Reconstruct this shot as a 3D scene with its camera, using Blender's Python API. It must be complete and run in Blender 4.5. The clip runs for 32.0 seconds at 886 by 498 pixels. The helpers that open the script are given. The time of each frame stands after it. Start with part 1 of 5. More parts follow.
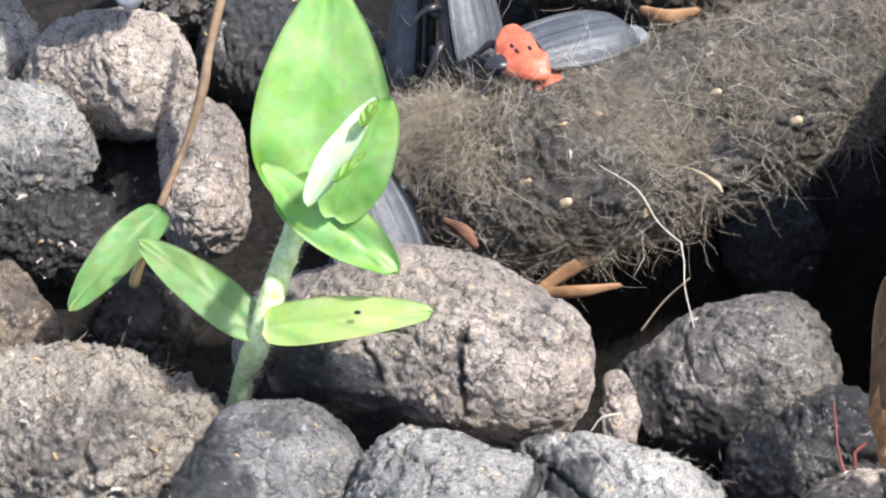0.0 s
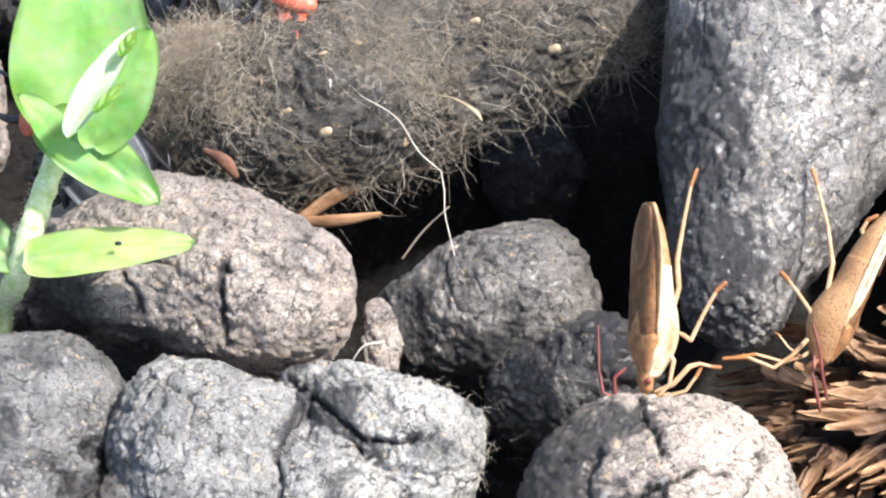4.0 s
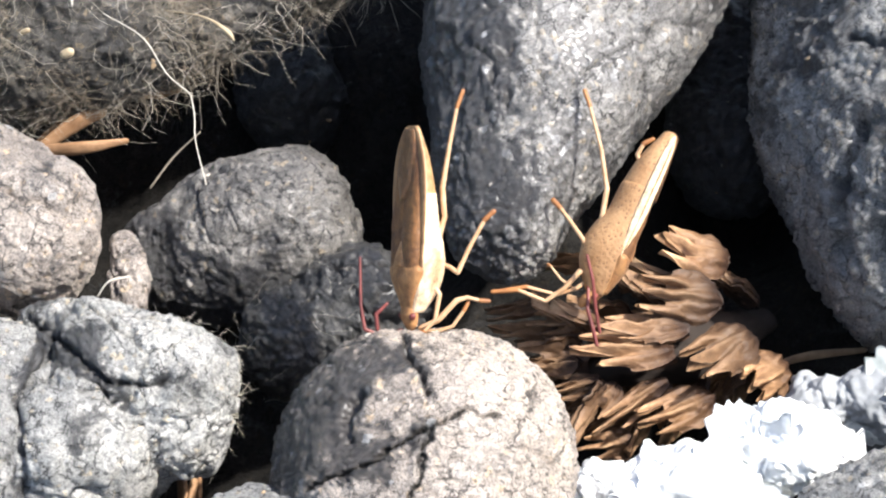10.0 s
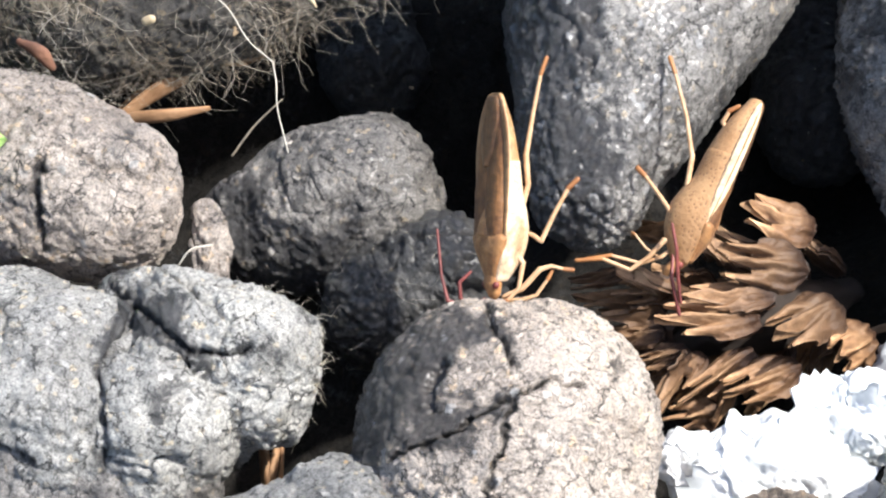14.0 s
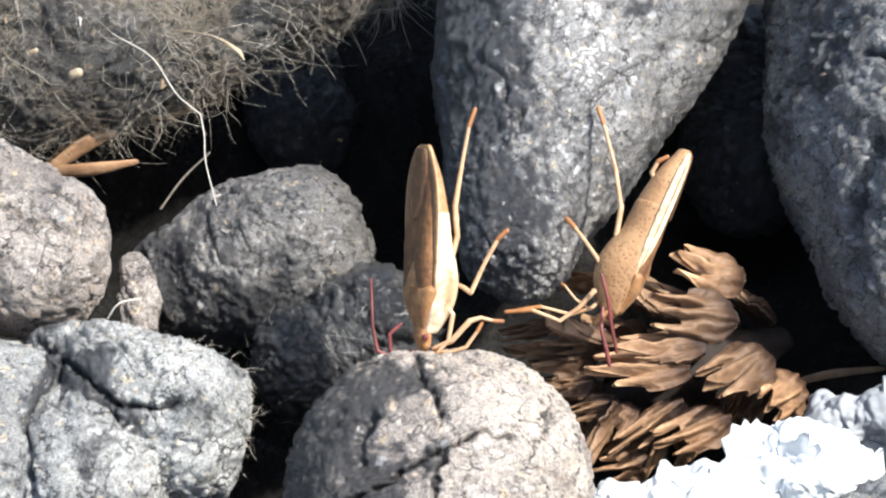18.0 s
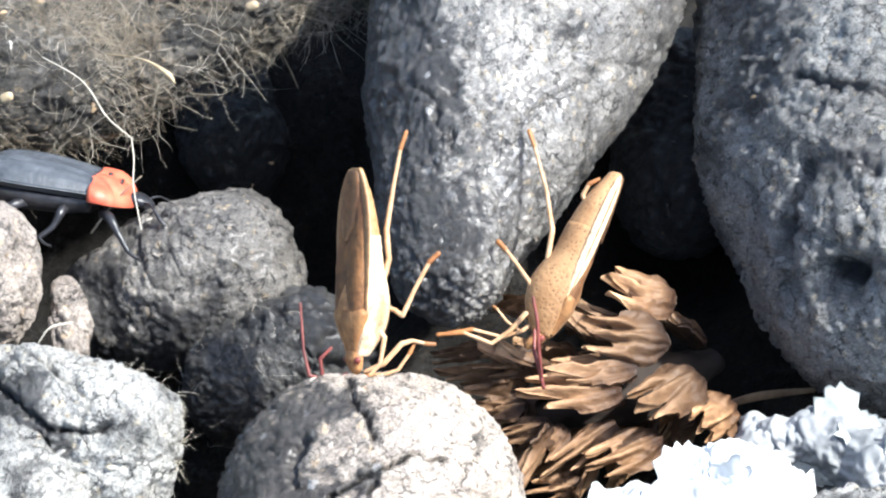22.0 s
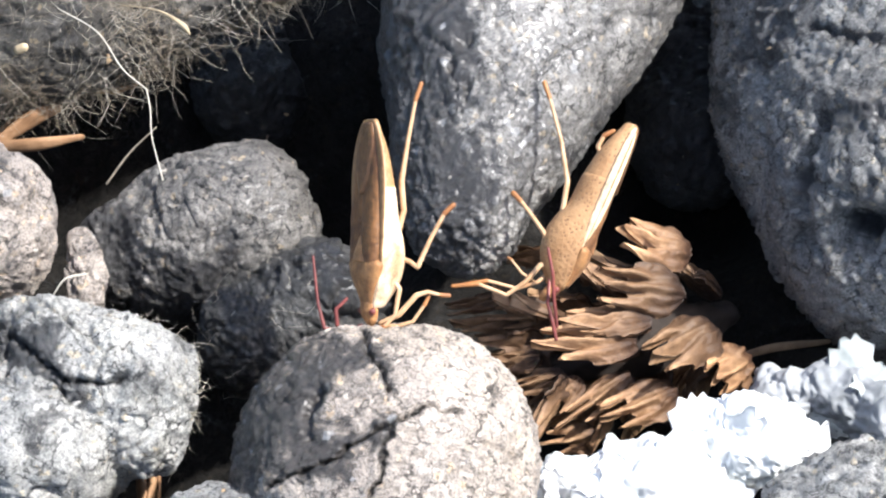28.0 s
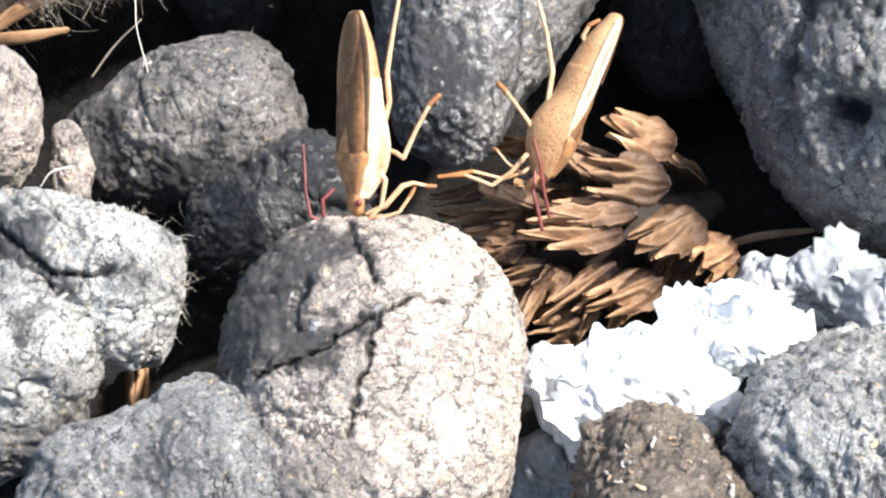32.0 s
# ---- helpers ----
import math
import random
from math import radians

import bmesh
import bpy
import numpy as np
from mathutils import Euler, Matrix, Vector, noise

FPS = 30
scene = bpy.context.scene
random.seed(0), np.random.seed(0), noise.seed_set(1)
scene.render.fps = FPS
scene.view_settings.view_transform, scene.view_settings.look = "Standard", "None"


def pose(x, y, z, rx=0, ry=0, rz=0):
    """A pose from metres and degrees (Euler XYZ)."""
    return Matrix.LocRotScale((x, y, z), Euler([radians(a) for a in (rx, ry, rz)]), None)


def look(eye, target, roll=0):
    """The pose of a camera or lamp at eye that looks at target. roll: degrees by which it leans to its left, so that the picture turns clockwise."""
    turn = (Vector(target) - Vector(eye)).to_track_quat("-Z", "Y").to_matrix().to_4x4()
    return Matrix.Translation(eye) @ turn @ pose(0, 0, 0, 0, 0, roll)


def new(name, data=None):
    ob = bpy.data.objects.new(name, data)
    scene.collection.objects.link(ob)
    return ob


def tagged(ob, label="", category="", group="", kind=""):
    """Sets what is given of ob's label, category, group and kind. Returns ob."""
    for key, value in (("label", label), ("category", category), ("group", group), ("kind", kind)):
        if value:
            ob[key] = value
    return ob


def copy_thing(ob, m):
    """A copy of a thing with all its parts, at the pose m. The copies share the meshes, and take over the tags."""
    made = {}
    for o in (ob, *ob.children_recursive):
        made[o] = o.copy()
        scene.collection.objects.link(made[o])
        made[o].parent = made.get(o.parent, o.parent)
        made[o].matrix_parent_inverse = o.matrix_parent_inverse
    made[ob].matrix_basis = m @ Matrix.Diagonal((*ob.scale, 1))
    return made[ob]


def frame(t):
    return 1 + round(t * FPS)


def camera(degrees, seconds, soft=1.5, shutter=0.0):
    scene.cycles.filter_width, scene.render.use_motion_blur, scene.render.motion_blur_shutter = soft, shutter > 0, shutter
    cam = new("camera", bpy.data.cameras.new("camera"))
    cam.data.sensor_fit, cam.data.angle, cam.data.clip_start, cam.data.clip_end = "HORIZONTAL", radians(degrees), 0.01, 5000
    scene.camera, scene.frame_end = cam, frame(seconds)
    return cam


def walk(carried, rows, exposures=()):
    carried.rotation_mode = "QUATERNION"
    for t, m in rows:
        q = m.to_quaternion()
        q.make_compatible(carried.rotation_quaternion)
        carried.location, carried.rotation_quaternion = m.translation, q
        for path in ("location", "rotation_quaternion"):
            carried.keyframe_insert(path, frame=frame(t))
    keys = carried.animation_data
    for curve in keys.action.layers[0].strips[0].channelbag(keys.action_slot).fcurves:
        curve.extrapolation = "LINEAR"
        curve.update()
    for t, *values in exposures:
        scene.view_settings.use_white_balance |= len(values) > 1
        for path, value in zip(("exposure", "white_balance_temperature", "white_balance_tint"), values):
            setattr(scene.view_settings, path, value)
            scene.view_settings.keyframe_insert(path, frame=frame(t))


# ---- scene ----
cam = camera(15.0, 32.0, soft=2.2)
walk(cam, [
    (0.0, pose(0.00000, -0.16323, 0.20254, 42.566, 5.790, 6.000)),
    (0.5, pose(0.00000, -0.16331, 0.20263, 42.067, 4.265, 4.199)),
    (1.0, pose(0.00000, -0.16348, 0.20283, 41.221, 3.189, 3.164)),
    (1.5, pose(0.00000, -0.16360, 0.20297, 41.081, 2.413, 2.382)),
    (2.0, pose(0.00000, -0.16365, 0.20303, 41.561, 1.934, 1.895)),
    (2.5, pose(0.00000, -0.16406, 0.20352, 41.222, 1.848, 1.709)),
    (3.0, pose(0.00000, -0.16375, 0.20315, 40.898, 2.366, 2.124)),
    (3.5, pose(0.00000, -0.16368, 0.20307, 41.128, 3.122, 2.807)),
    (5.5, pose(0.00000, -0.16299, 0.20225, 40.498, 2.974, 3.006)),
    (6.0, pose(0.00000, -0.16309, 0.20236, 39.843, 3.372, 3.384)),
    (6.5, pose(0.00000, -0.16341, 0.20275, 39.797, 3.454, 3.321)),
    (7.0, pose(0.00000, -0.16347, 0.20281, 40.137, 3.265, 3.270)),
    (7.5, pose(0.00000, -0.16306, 0.20232, 40.431, 1.920, 1.948)),
    (8.0, pose(0.00000, -0.16324, 0.20254, 40.291, 1.034, 1.046)),
    (8.5, pose(0.00000, -0.16358, 0.20294, 40.142, 0.442, 0.515)),
    (9.0, pose(0.00000, -0.16356, 0.20293, 40.000, -0.000, -0.000)),
    (9.5, pose(0.00000, -0.16365, 0.20302, 40.116, 0.243, -0.262)),
    (10.0, pose(0.00000, -0.15392, 0.19143, 39.868, 0.325, 0.011)),
    (10.5, pose(0.00000, -0.15267, 0.18994, 39.693, 0.492, 0.253)),
    (11.0, pose(0.00000, -0.15277, 0.19006, 39.688, 0.746, 0.336)),
    (11.5, pose(0.00000, -0.15245, 0.18968, 39.498, 0.755, 0.470)),
    (12.0, pose(0.00000, -0.15240, 0.18962, 39.317, 0.713, 0.358)),
    (12.5, pose(0.00000, -0.15228, 0.18948, 39.385, 0.913, 0.532)),
    (13.0, pose(0.00000, -0.15240, 0.18962, 39.221, 1.111, 0.744)),
    (13.5, pose(0.00000, -0.15265, 0.18992, 39.094, 1.250, 0.767)),
    (14.0, pose(0.00000, -0.15275, 0.19004, 39.339, 1.417, 0.927)),
    (14.5, pose(0.00000, -0.15275, 0.19004, 39.816, 1.606, 1.117)),
    (16.5, pose(0.00000, -0.15239, 0.18961, 39.754, 1.518, 0.855)),
    (17.0, pose(0.00000, -0.15239, 0.18961, 39.813, 1.061, 0.403)),
    (17.5, pose(0.00000, -0.15249, 0.18973, 40.170, 0.799, 0.055)),
    (18.0, pose(0.00000, -0.15246, 0.18969, 40.206, 0.711, -0.102)),
    (18.5, pose(0.00000, -0.15261, 0.18988, 40.124, 0.530, -0.438)),
    (19.0, pose(0.00000, -0.15265, 0.18993, 40.413, 0.512, -0.542)),
    (19.5, pose(0.00000, -0.15287, 0.19019, 40.771, 0.179, -0.760)),
    (20.0, pose(0.00000, -0.15290, 0.19022, 40.841, -0.049, -1.018)),
    (20.5, pose(0.00000, -0.15263, 0.18990, 40.712, 0.208, -0.836)),
    (21.0, pose(0.00000, -0.15257, 0.18983, 40.890, 0.496, -0.419)),
    (21.5, pose(0.00000, -0.15284, 0.19015, 40.711, 0.294, -0.641)),
    (22.0, pose(0.00000, -0.15255, 0.18980, 40.591, -0.074, -0.978)),
    (22.5, pose(0.00000, -0.15258, 0.18984, 40.824, -0.075, -0.980)),
    (23.0, pose(0.00000, -0.15266, 0.18994, 40.667, 0.014, -0.951)),
    (23.5, pose(0.00000, -0.15287, 0.19018, 40.490, 0.114, -0.923)),
    (24.0, pose(0.00000, -0.15278, 0.19007, 40.676, 0.329, -0.742)),
    (24.5, pose(0.00000, -0.15258, 0.18984, 40.817, 0.396, -0.511)),
    (25.0, pose(0.00000, -0.15289, 0.19021, 40.634, 0.054, -0.865)),
    (25.5, pose(0.00000, -0.15264, 0.18990, 40.479, 0.036, -1.177)),
    (26.0, pose(0.00000, -0.15240, 0.18962, 40.607, 0.303, -0.711)),
    (26.5, pose(0.00000, -0.15230, 0.18950, 40.276, 0.071, -0.825)),
    (28.5, pose(0.00000, -0.15282, 0.19013, 39.754, 0.102, -0.777)),
    (29.0, pose(0.00000, -0.15305, 0.19040, 40.046, 0.107, -0.827)),
    (29.5, pose(0.00000, -0.15292, 0.19024, 40.376, -0.243, -0.992)),
    (30.0, pose(0.00000, -0.15315, 0.19052, 40.246, -0.311, -1.205)),
    (30.5, pose(0.00000, -0.15308, 0.19043, 40.086, -0.062, -1.176)),
    (31.0, pose(0.00000, -0.15315, 0.19052, 39.985, 0.159, -0.874)),
    (31.5, pose(0.00000, -0.15303, 0.19037, 38.100, 0.241, -0.924)),
    (32.0, pose(0.00000, -0.15287, 0.19018, 37.905, 0.112, -1.182)),
], exposures=[(0.0, 0.98, 6420, 12), (3.0, 1.22, 6440, 12), (6.0, 0.95, 6480, 11), (7.0, 0.86, 6460, 10), (8.0, 1.06, 6460, 10), (10.0, 1.17, 6460, 10), (13.0, 1.10, 6420, 10), (17.0, 1.04, 6340, 8), (20.0, 1.20, 6140, 8), (22.0, 1.40, 6150, 7), (25.0, 1.44, 6170, 7), (26.0, 1.33, 6180, 8), (29.0, 1.20, 6290, 10), (31.0, 1.32, 6350, 10), (32.0, 1.34, 6400, 10)])

# ---- light ----
SUN = Vector((0.53, -0.04, 0.85)).normalized()      # towards the sun
world = bpy.data.worlds.new("sky")
scene.world = world
world.use_nodes = True
wn = world.node_tree.nodes
sky = wn.new("ShaderNodeTexSky")
sky.sky_type = "NISHITA"
sky.sun_disc = False
sky.air_density, sky.dust_density, sky.ozone_density = 1.0, 2.5, 0.8
sky.sun_elevation = math.asin(SUN.z)
sky.sun_rotation = math.atan2(SUN.x, SUN.y)
world.node_tree.links.new(sky.outputs[0], wn["Background"].inputs[0])
wn["Background"].inputs[1].default_value = 0.15
sun = new("sun", bpy.data.lights.new("sun", "SUN"))
sun.data.energy, sun.data.angle, sun.data.color = 4.2, radians(2.0), (1.0, 0.97, 0.92)
sun.matrix_world = look((0.3, 0.2, 0.5), Vector((0.3, 0.2, 0.5)) - SUN)

MM = 0.001
PX = 0.0427                                          # mm, the unit of the plan below
RIGHT, UP, NEAR = Vector((1, 0, 0)), Vector((0, 0.766, 0.643)), Vector((0, -0.643, 0.766))


# ---- noise ----
def _hash(i, j, k, s):
    n = (i * 374761393 + j * 668265263 + k * 2147483647 + s * 1274126177) & 0xFFFFFFFF
    n = ((n ^ (n >> 13)) * 1274126177) & 0xFFFFFFFF
    n = ((n ^ (n >> 15)) * 2246822519) & 0xFFFFFFFF
    return ((n ^ (n >> 16)) & 0xFFFF) / 65535.0


def vnoise(p, s=0):
    """Smooth value noise in -1..1 at the rows of p."""
    i = np.floor(p).astype(np.int64)
    u = p - i
    u = u * u * u * (u * (u * 6 - 15) + 10)
    out = 0
    for a in (0, 1):
        for b in (0, 1):
            for c in (0, 1):
                w = (u[:, 0] if a else 1 - u[:, 0]) * (u[:, 1] if b else 1 - u[:, 1]) * (u[:, 2] if c else 1 - u[:, 2])
                out = out + w * _hash(i[:, 0] + a, i[:, 1] + b, i[:, 2] + c, s)
    return out * 2 - 1


def fbm(p, octaves=4, s=0, gain=0.5):
    out, amp = 0, 1.0
    for n in range(octaves):
        out = out + amp * vnoise(p * (2.03 ** n) + 17.3 * n, s + n)
        amp *= gain
    return out


def cells(p, s=0):
    """Nearest and second-nearest distance to scattered points, and the nearest one's own random number."""
    i = np.floor(p).astype(np.int64)
    f1 = np.full(len(p), 9.0)
    f2 = np.full(len(p), 9.0)
    own = np.zeros(len(p))
    for a in (-1, 0, 1):
        for b in (-1, 0, 1):
            for c in (-1, 0, 1):
                j = i + np.array([a, b, c])
                q = j + np.stack([_hash(j[:, 0], j[:, 1], j[:, 2], s + n) for n in (1, 2, 3)], 1)
                d = np.linalg.norm(q - p, axis=1)
                near = d < f1
                f2 = np.where(near, f1, np.minimum(f2, d))
                own = np.where(near, _hash(j[:, 0], j[:, 1], j[:, 2], s + 9), own)
                f1 = np.where(near, d, f1)
    return f1, f2, own


# ---- mesh helpers; all shapes are worked out in millimetres ----
def mesh(name, verts, faces, material=None, smooth=True):
    me = bpy.data.meshes.new(name)
    me.from_pydata((np.asarray(verts, float) * MM).tolist(), [], faces)
    me.validate()
    if smooth:
        me.polygons.foreach_set("use_smooth", [True] * len(me.polygons))
    if material:
        me.materials.append(material)
    return me


def thing(name, label, category, group="", kind="", m=None):
    ob = tagged(new(name), label, category, group, kind)
    if m is not None:
        ob.matrix_basis = m
    return ob


def part(name, me, parent, label=""):
    ob = new(name, me)
    ob.parent = parent
    return tagged(ob, label)


def grid_faces(rows, cols, wrap=False, base=0):
    out = []
    for r in range(rows - 1):
        for c in range(cols if wrap else cols - 1):
            a, b = base + r * cols + c, base + r * cols + (c + 1) % cols
            out.append((a, b, b + cols, a + cols))
    return out


def catmull(pts, n):
    """n places along a smooth line through the given rows (any number of columns)."""
    p = np.asarray(pts, float)
    if len(p) == 2:
        return p[0] + np.linspace(0, 1, n)[:, None] * (p[1] - p[0])
    e = np.vstack([2 * p[0] - p[1], p, 2 * p[-1] - p[-2]])
    t = np.linspace(0, len(p) - 1 - 1e-9, n)
    i = t.astype(int)
    u = (t - i)[:, None]
    a, b, c, d = e[i], e[i + 1], e[i + 2], e[i + 3]
    return 0.5 * (2 * b + (c - a) * u + (2 * a - 5 * b + 4 * c - d) * u ** 2 + (3 * b - a - 3 * c + d) * u ** 3)


def tube(spine, sides, rings, cap=8, round_a=1.0, round_b=1.0, flat=1.0, wide=None):
    """A closed tube along rows of x, y, z, r with rounded ends: places, outward ways, faces, the share of the length."""
    s = catmull(spine, rings)
    pos, rad = s[:, :3], np.maximum(s[:, 3], 1e-3)
    tan = np.gradient(pos, axis=0)
    tan /= np.linalg.norm(tan, axis=1)[:, None]
    ref = np.array(wide if wide is not None else (0.13, 0.31, 0.94))
    n1 = ref - (tan @ ref)[:, None] * tan
    n1 /= np.linalg.norm(n1, axis=1)[:, None]
    n2 = np.cross(tan, n1)
    th = np.linspace(0, 2 * np.pi, sides, endpoint=False)
    ct, st = np.cos(th)[None, :, None], np.sin(th)[None, :, None]
    V, N, L = [], [], []

    def ring(k, push, shrink, lean, share):
        way = ct[0] * n1[k] + st[0] * n2[k] * flat
        V.append(pos[k] + push * tan[k] + rad[k] * shrink * way)
        nn = way * shrink + lean * tan[k]
        N.append(nn / np.linalg.norm(nn, axis=1)[:, None])
        L.append(np.full(sides, share))

    for a in np.linspace(np.pi / 2 - 0.02, 0, cap, endpoint=False):
        ring(0, -rad[0] * round_a * np.sin(a), np.cos(a), -np.sin(a), 0.0)
    for k in range(rings):
        ring(k, 0, 1, 0, k / (rings - 1))
    for a in np.linspace(0, np.pi / 2 - 0.02, cap + 1)[1:]:
        ring(rings - 1, rad[-1] * round_b * np.sin(a), np.cos(a), np.sin(a), 1.0)
    rows = rings + 2 * cap
    faces = grid_faces(rows, sides, True)
    faces.append(tuple(range(sides))[::-1])
    faces.append(tuple(range((rows - 1) * sides, rows * sides)))
    return np.concatenate(V), np.concatenate(N), faces, np.concatenate(L)


def rod(spine, sides=8, rings=0, flat=1.0):
    v, n, f, l = tube(spine, sides, rings or max(2, 6 * (len(spine) - 1)), 3, flat=flat)
    return v, f


def join(pieces):
    V, F = [], []
    base = 0
    for v, f in pieces:
        V.append(np.asarray(v, float))
        F += [tuple(i + base for i in q) for q in f]
        base += len(v)
    return np.concatenate(V), F


# ---- materials ----
def nodes_of(name):
    m = bpy.data.materials.new(name)
    m.use_nodes = True
    n, l = m.node_tree.nodes, m.node_tree.links
    return m, n, l, n["Principled BSDF"]


def tex(n, l, kind, scale, detail=4.0, coords="Object", **more):
    c = n.new("ShaderNodeTexCoord")
    t = n.new("ShaderNodeTex" + kind)
    l.new(c.outputs[coords], t.inputs["Vector"])
    t.inputs["Scale"].default_value = scale
    if kind == "Noise":
        t.inputs["Detail"].default_value = detail
        t.inputs["Roughness"].default_value = more.get("rough", 0.6)
        t.inputs["Distortion"].default_value = more.get("warp", 0.0)
    return t


def ramp(n, l, src, stops):
    r = n.new("ShaderNodeValToRGB")
    l.new(src, r.inputs[0])
    while len(r.color_ramp.elements) < len(stops):
        r.color_ramp.elements.new(0.5)
    for e, (p, c) in zip(r.color_ramp.elements, stops):
        e.position, e.color = p, (*c, 1) if len(c) == 3 else c
    return r


def mixed(n, l, fac, a, b, blend="MIX"):
    m = n.new("ShaderNodeMix")
    m.data_type, m.blend_type = "RGBA", blend
    for sock, v in ((m.inputs[0], fac), (m.inputs[6], a), (m.inputs[7], b)):
        if isinstance(v, (int, float)):
            sock.default_value = v
        elif isinstance(v, tuple):
            sock.default_value = (*v, 1)
        else:
            l.new(v, sock)
    return m.outputs[2]


def bumped(n, l, bsdf, pairs):
    last = None
    for src, dist, strength in pairs:
        b = n.new("ShaderNodeBump")
        b.inputs["Distance"].default_value = dist * MM
        b.inputs["Strength"].default_value = strength
        l.new(src, b.inputs["Height"])
        if last:
            l.new(last.outputs[0], b.inputs["Normal"])
        last = b
    l.new(last.outputs[0], bsdf.inputs["Normal"])


def crust(name, pale, mid, dark, stain=(0.030, 0.030, 0.033), stained=0.5, rough=0.62, gloss=0.14):
    """Dried fibrous crust: patches of pale and mid tone, a dark tarry skin that also carries painted shade, fine
    cracks, bright specks and grain.
    """
    m, n, l, b = nodes_of(name)
    patch = tex(n, l, "Noise", 210, 6, rough=0.68, warp=0.5)
    grain = tex(n, l, "Noise", 1700, 6, rough=0.72)
    film_shade = tex(n, l, "Noise", 260, 7, rough=0.72, warp=0.8)
    fleck = tex(n, l, "Voronoi", 1900)
    where = n.new("ShaderNodeAttribute")
    where.attribute_name = "film_shade"
    warp = tex(n, l, "Noise", 900, 3)
    lines = n.new("ShaderNodeTexVoronoi")
    lines.feature = "DISTANCE_TO_EDGE"
    lines.inputs["Scale"].default_value = 520
    bent = n.new("ShaderNodeVectorMath")
    bent.operation = "MULTIPLY_ADD"
    coords = n.new("ShaderNodeTexCoord")
    l.new(warp.outputs["Color"], bent.inputs[0])
    bent.inputs[1].default_value = (0.0022, 0.0022, 0.0022)
    l.new(coords.outputs["Object"], bent.inputs[2])
    l.new(bent.outputs[0], lines.inputs["Vector"])
    low = tuple(0.45 * a + 0.55 * c for a, c in zip(dark, mid))
    base = ramp(n, l, patch.outputs[0], [(0.30, low), (0.47, mid), (0.70, pale)])
    gr = ramp(n, l, grain.outputs[0], [(0.32, (0.62, 0.61, 0.60)), (0.50, (1, 1, 1)), (0.70, (1.22, 1.21, 1.18))])
    col = mixed(n, l, 1.0, base.outputs[0], gr.outputs[0], "MULTIPLY")
    broad = tex(n, l, "Noise", 85, 3, rough=0.55, warp=0.6)
    bt = ramp(n, l, broad.outputs[0], [(0.34, (0.60, 0.60, 0.61)), (0.52, (1, 1, 1)), (0.68, (1.18, 1.17, 1.14))])
    col = mixed(n, l, 0.85, col, bt.outputs[0], "MULTIPLY")
    grit = tex(n, l, "Voronoi", 2600)
    gm = ramp(n, l, grit.outputs["Color"], [(0.82, (0, 0, 0)), (0.90, (0.65, 0.65, 0.65))])
    col = mixed(n, l, gm.outputs[0], col, (1.15 * pale[0], 0.98 * pale[1], 0.72 * pale[2]))
    sand = tex(n, l, "Noise", 5200, 4, rough=0.75)
    sg0 = ramp(n, l, sand.outputs[0], [(0.36, (0.32, 0.32, 0.33)), (0.50, (1, 1, 1)), (0.64, (1.5, 1.49, 1.46))])
    col = mixed(n, l, 0.7, col, sg0.outputs[0], "MULTIPLY")
    pits = tex(n, l, "Voronoi", 1150)
    pm = ramp(n, l, pits.outputs["Distance"], [(0.10, (0.75, 0.75, 0.75)), (0.22, (0, 0, 0))])
    pr = ramp(n, l, patch.outputs[0], [(0.48, (1, 1, 1)), (0.62, (0.15, 0.15, 0.15))])
    col = mixed(n, l, mixed(n, l, 1.0, pm.outputs[0], pr.outputs[0], "MULTIPLY"), col, tuple(c * 0.5 for c in dark))
    ck = ramp(n, l, lines.outputs[0], [(0.012, (1, 1, 1)), (0.06, (0, 0, 0))])
    broken = tex(n, l, "Noise", 620, 4, rough=0.7)
    ckm = ramp(n, l, broken.outputs[0], [(0.42, (0, 0, 0)), (0.55, (0.95, 0.95, 0.95))])
    ckf = mixed(n, l, 1.0, ck.outputs[0], ckm.outputs[0], "MULTIPLY")
    col = mixed(n, l, ckf, col, tuple(c * 0.35 for c in dark))
    add = n.new("ShaderNodeMath")
    add.operation = "ADD"
    l.new(film_shade.outputs[0], add.inputs[0])
    l.new(where.outputs["Fac"], add.inputs[1])
    ragged = n.new("ShaderNodeMath")
    ragged.operation = "MULTIPLY_ADD"
    l.new(grain.outputs[0], ragged.inputs[0])
    ragged.inputs[1].default_value = 0.45
    l.new(add.outputs[0], ragged.inputs[2])
    fm = ramp(n, l, ragged.outputs[0], [(0.86 - 0.2 * stained, (0, 0, 0)), (1.0 - 0.2 * stained, (0.88, 0.88, 0.88))])
    sg = mixed(n, l, 1.0, stain, gr.outputs[0], "MULTIPLY")
    col = mixed(n, l, fm.outputs[0], col, sg)
    fl = ramp(n, l, fleck.outputs["Color"], [(0.88, (0, 0, 0)), (0.93, (0.42, 0.42, 0.42))])
    col = mixed(n, l, fl.outputs[0], col, tuple(min(0.75, c * 1.5) for c in pale))
    l.new(col, b.inputs["Base Color"])
    ro = ramp(n, l, fm.outputs[0], [(0.0, (rough,) * 3), (0.8, (0.34,) * 3)])
    l.new(ro.outputs[0], b.inputs["Roughness"])
    b.inputs["Specular IOR Level"].default_value = 0.55 if gloss else 0.3
    b.inputs["Coat Roughness"].default_value = 0.30
    wet = ramp(n, l, patch.outputs[0], [(0.40, (1.5 * gloss,) * 3), (0.62, (0.6 * gloss,) * 3)])
    l.new(wet.outputs[0], b.inputs["Coat Weight"])
    dent = ramp(n, l, lines.outputs[0], [(0.0, (0, 0, 0)), (0.08, (1, 1, 1))])
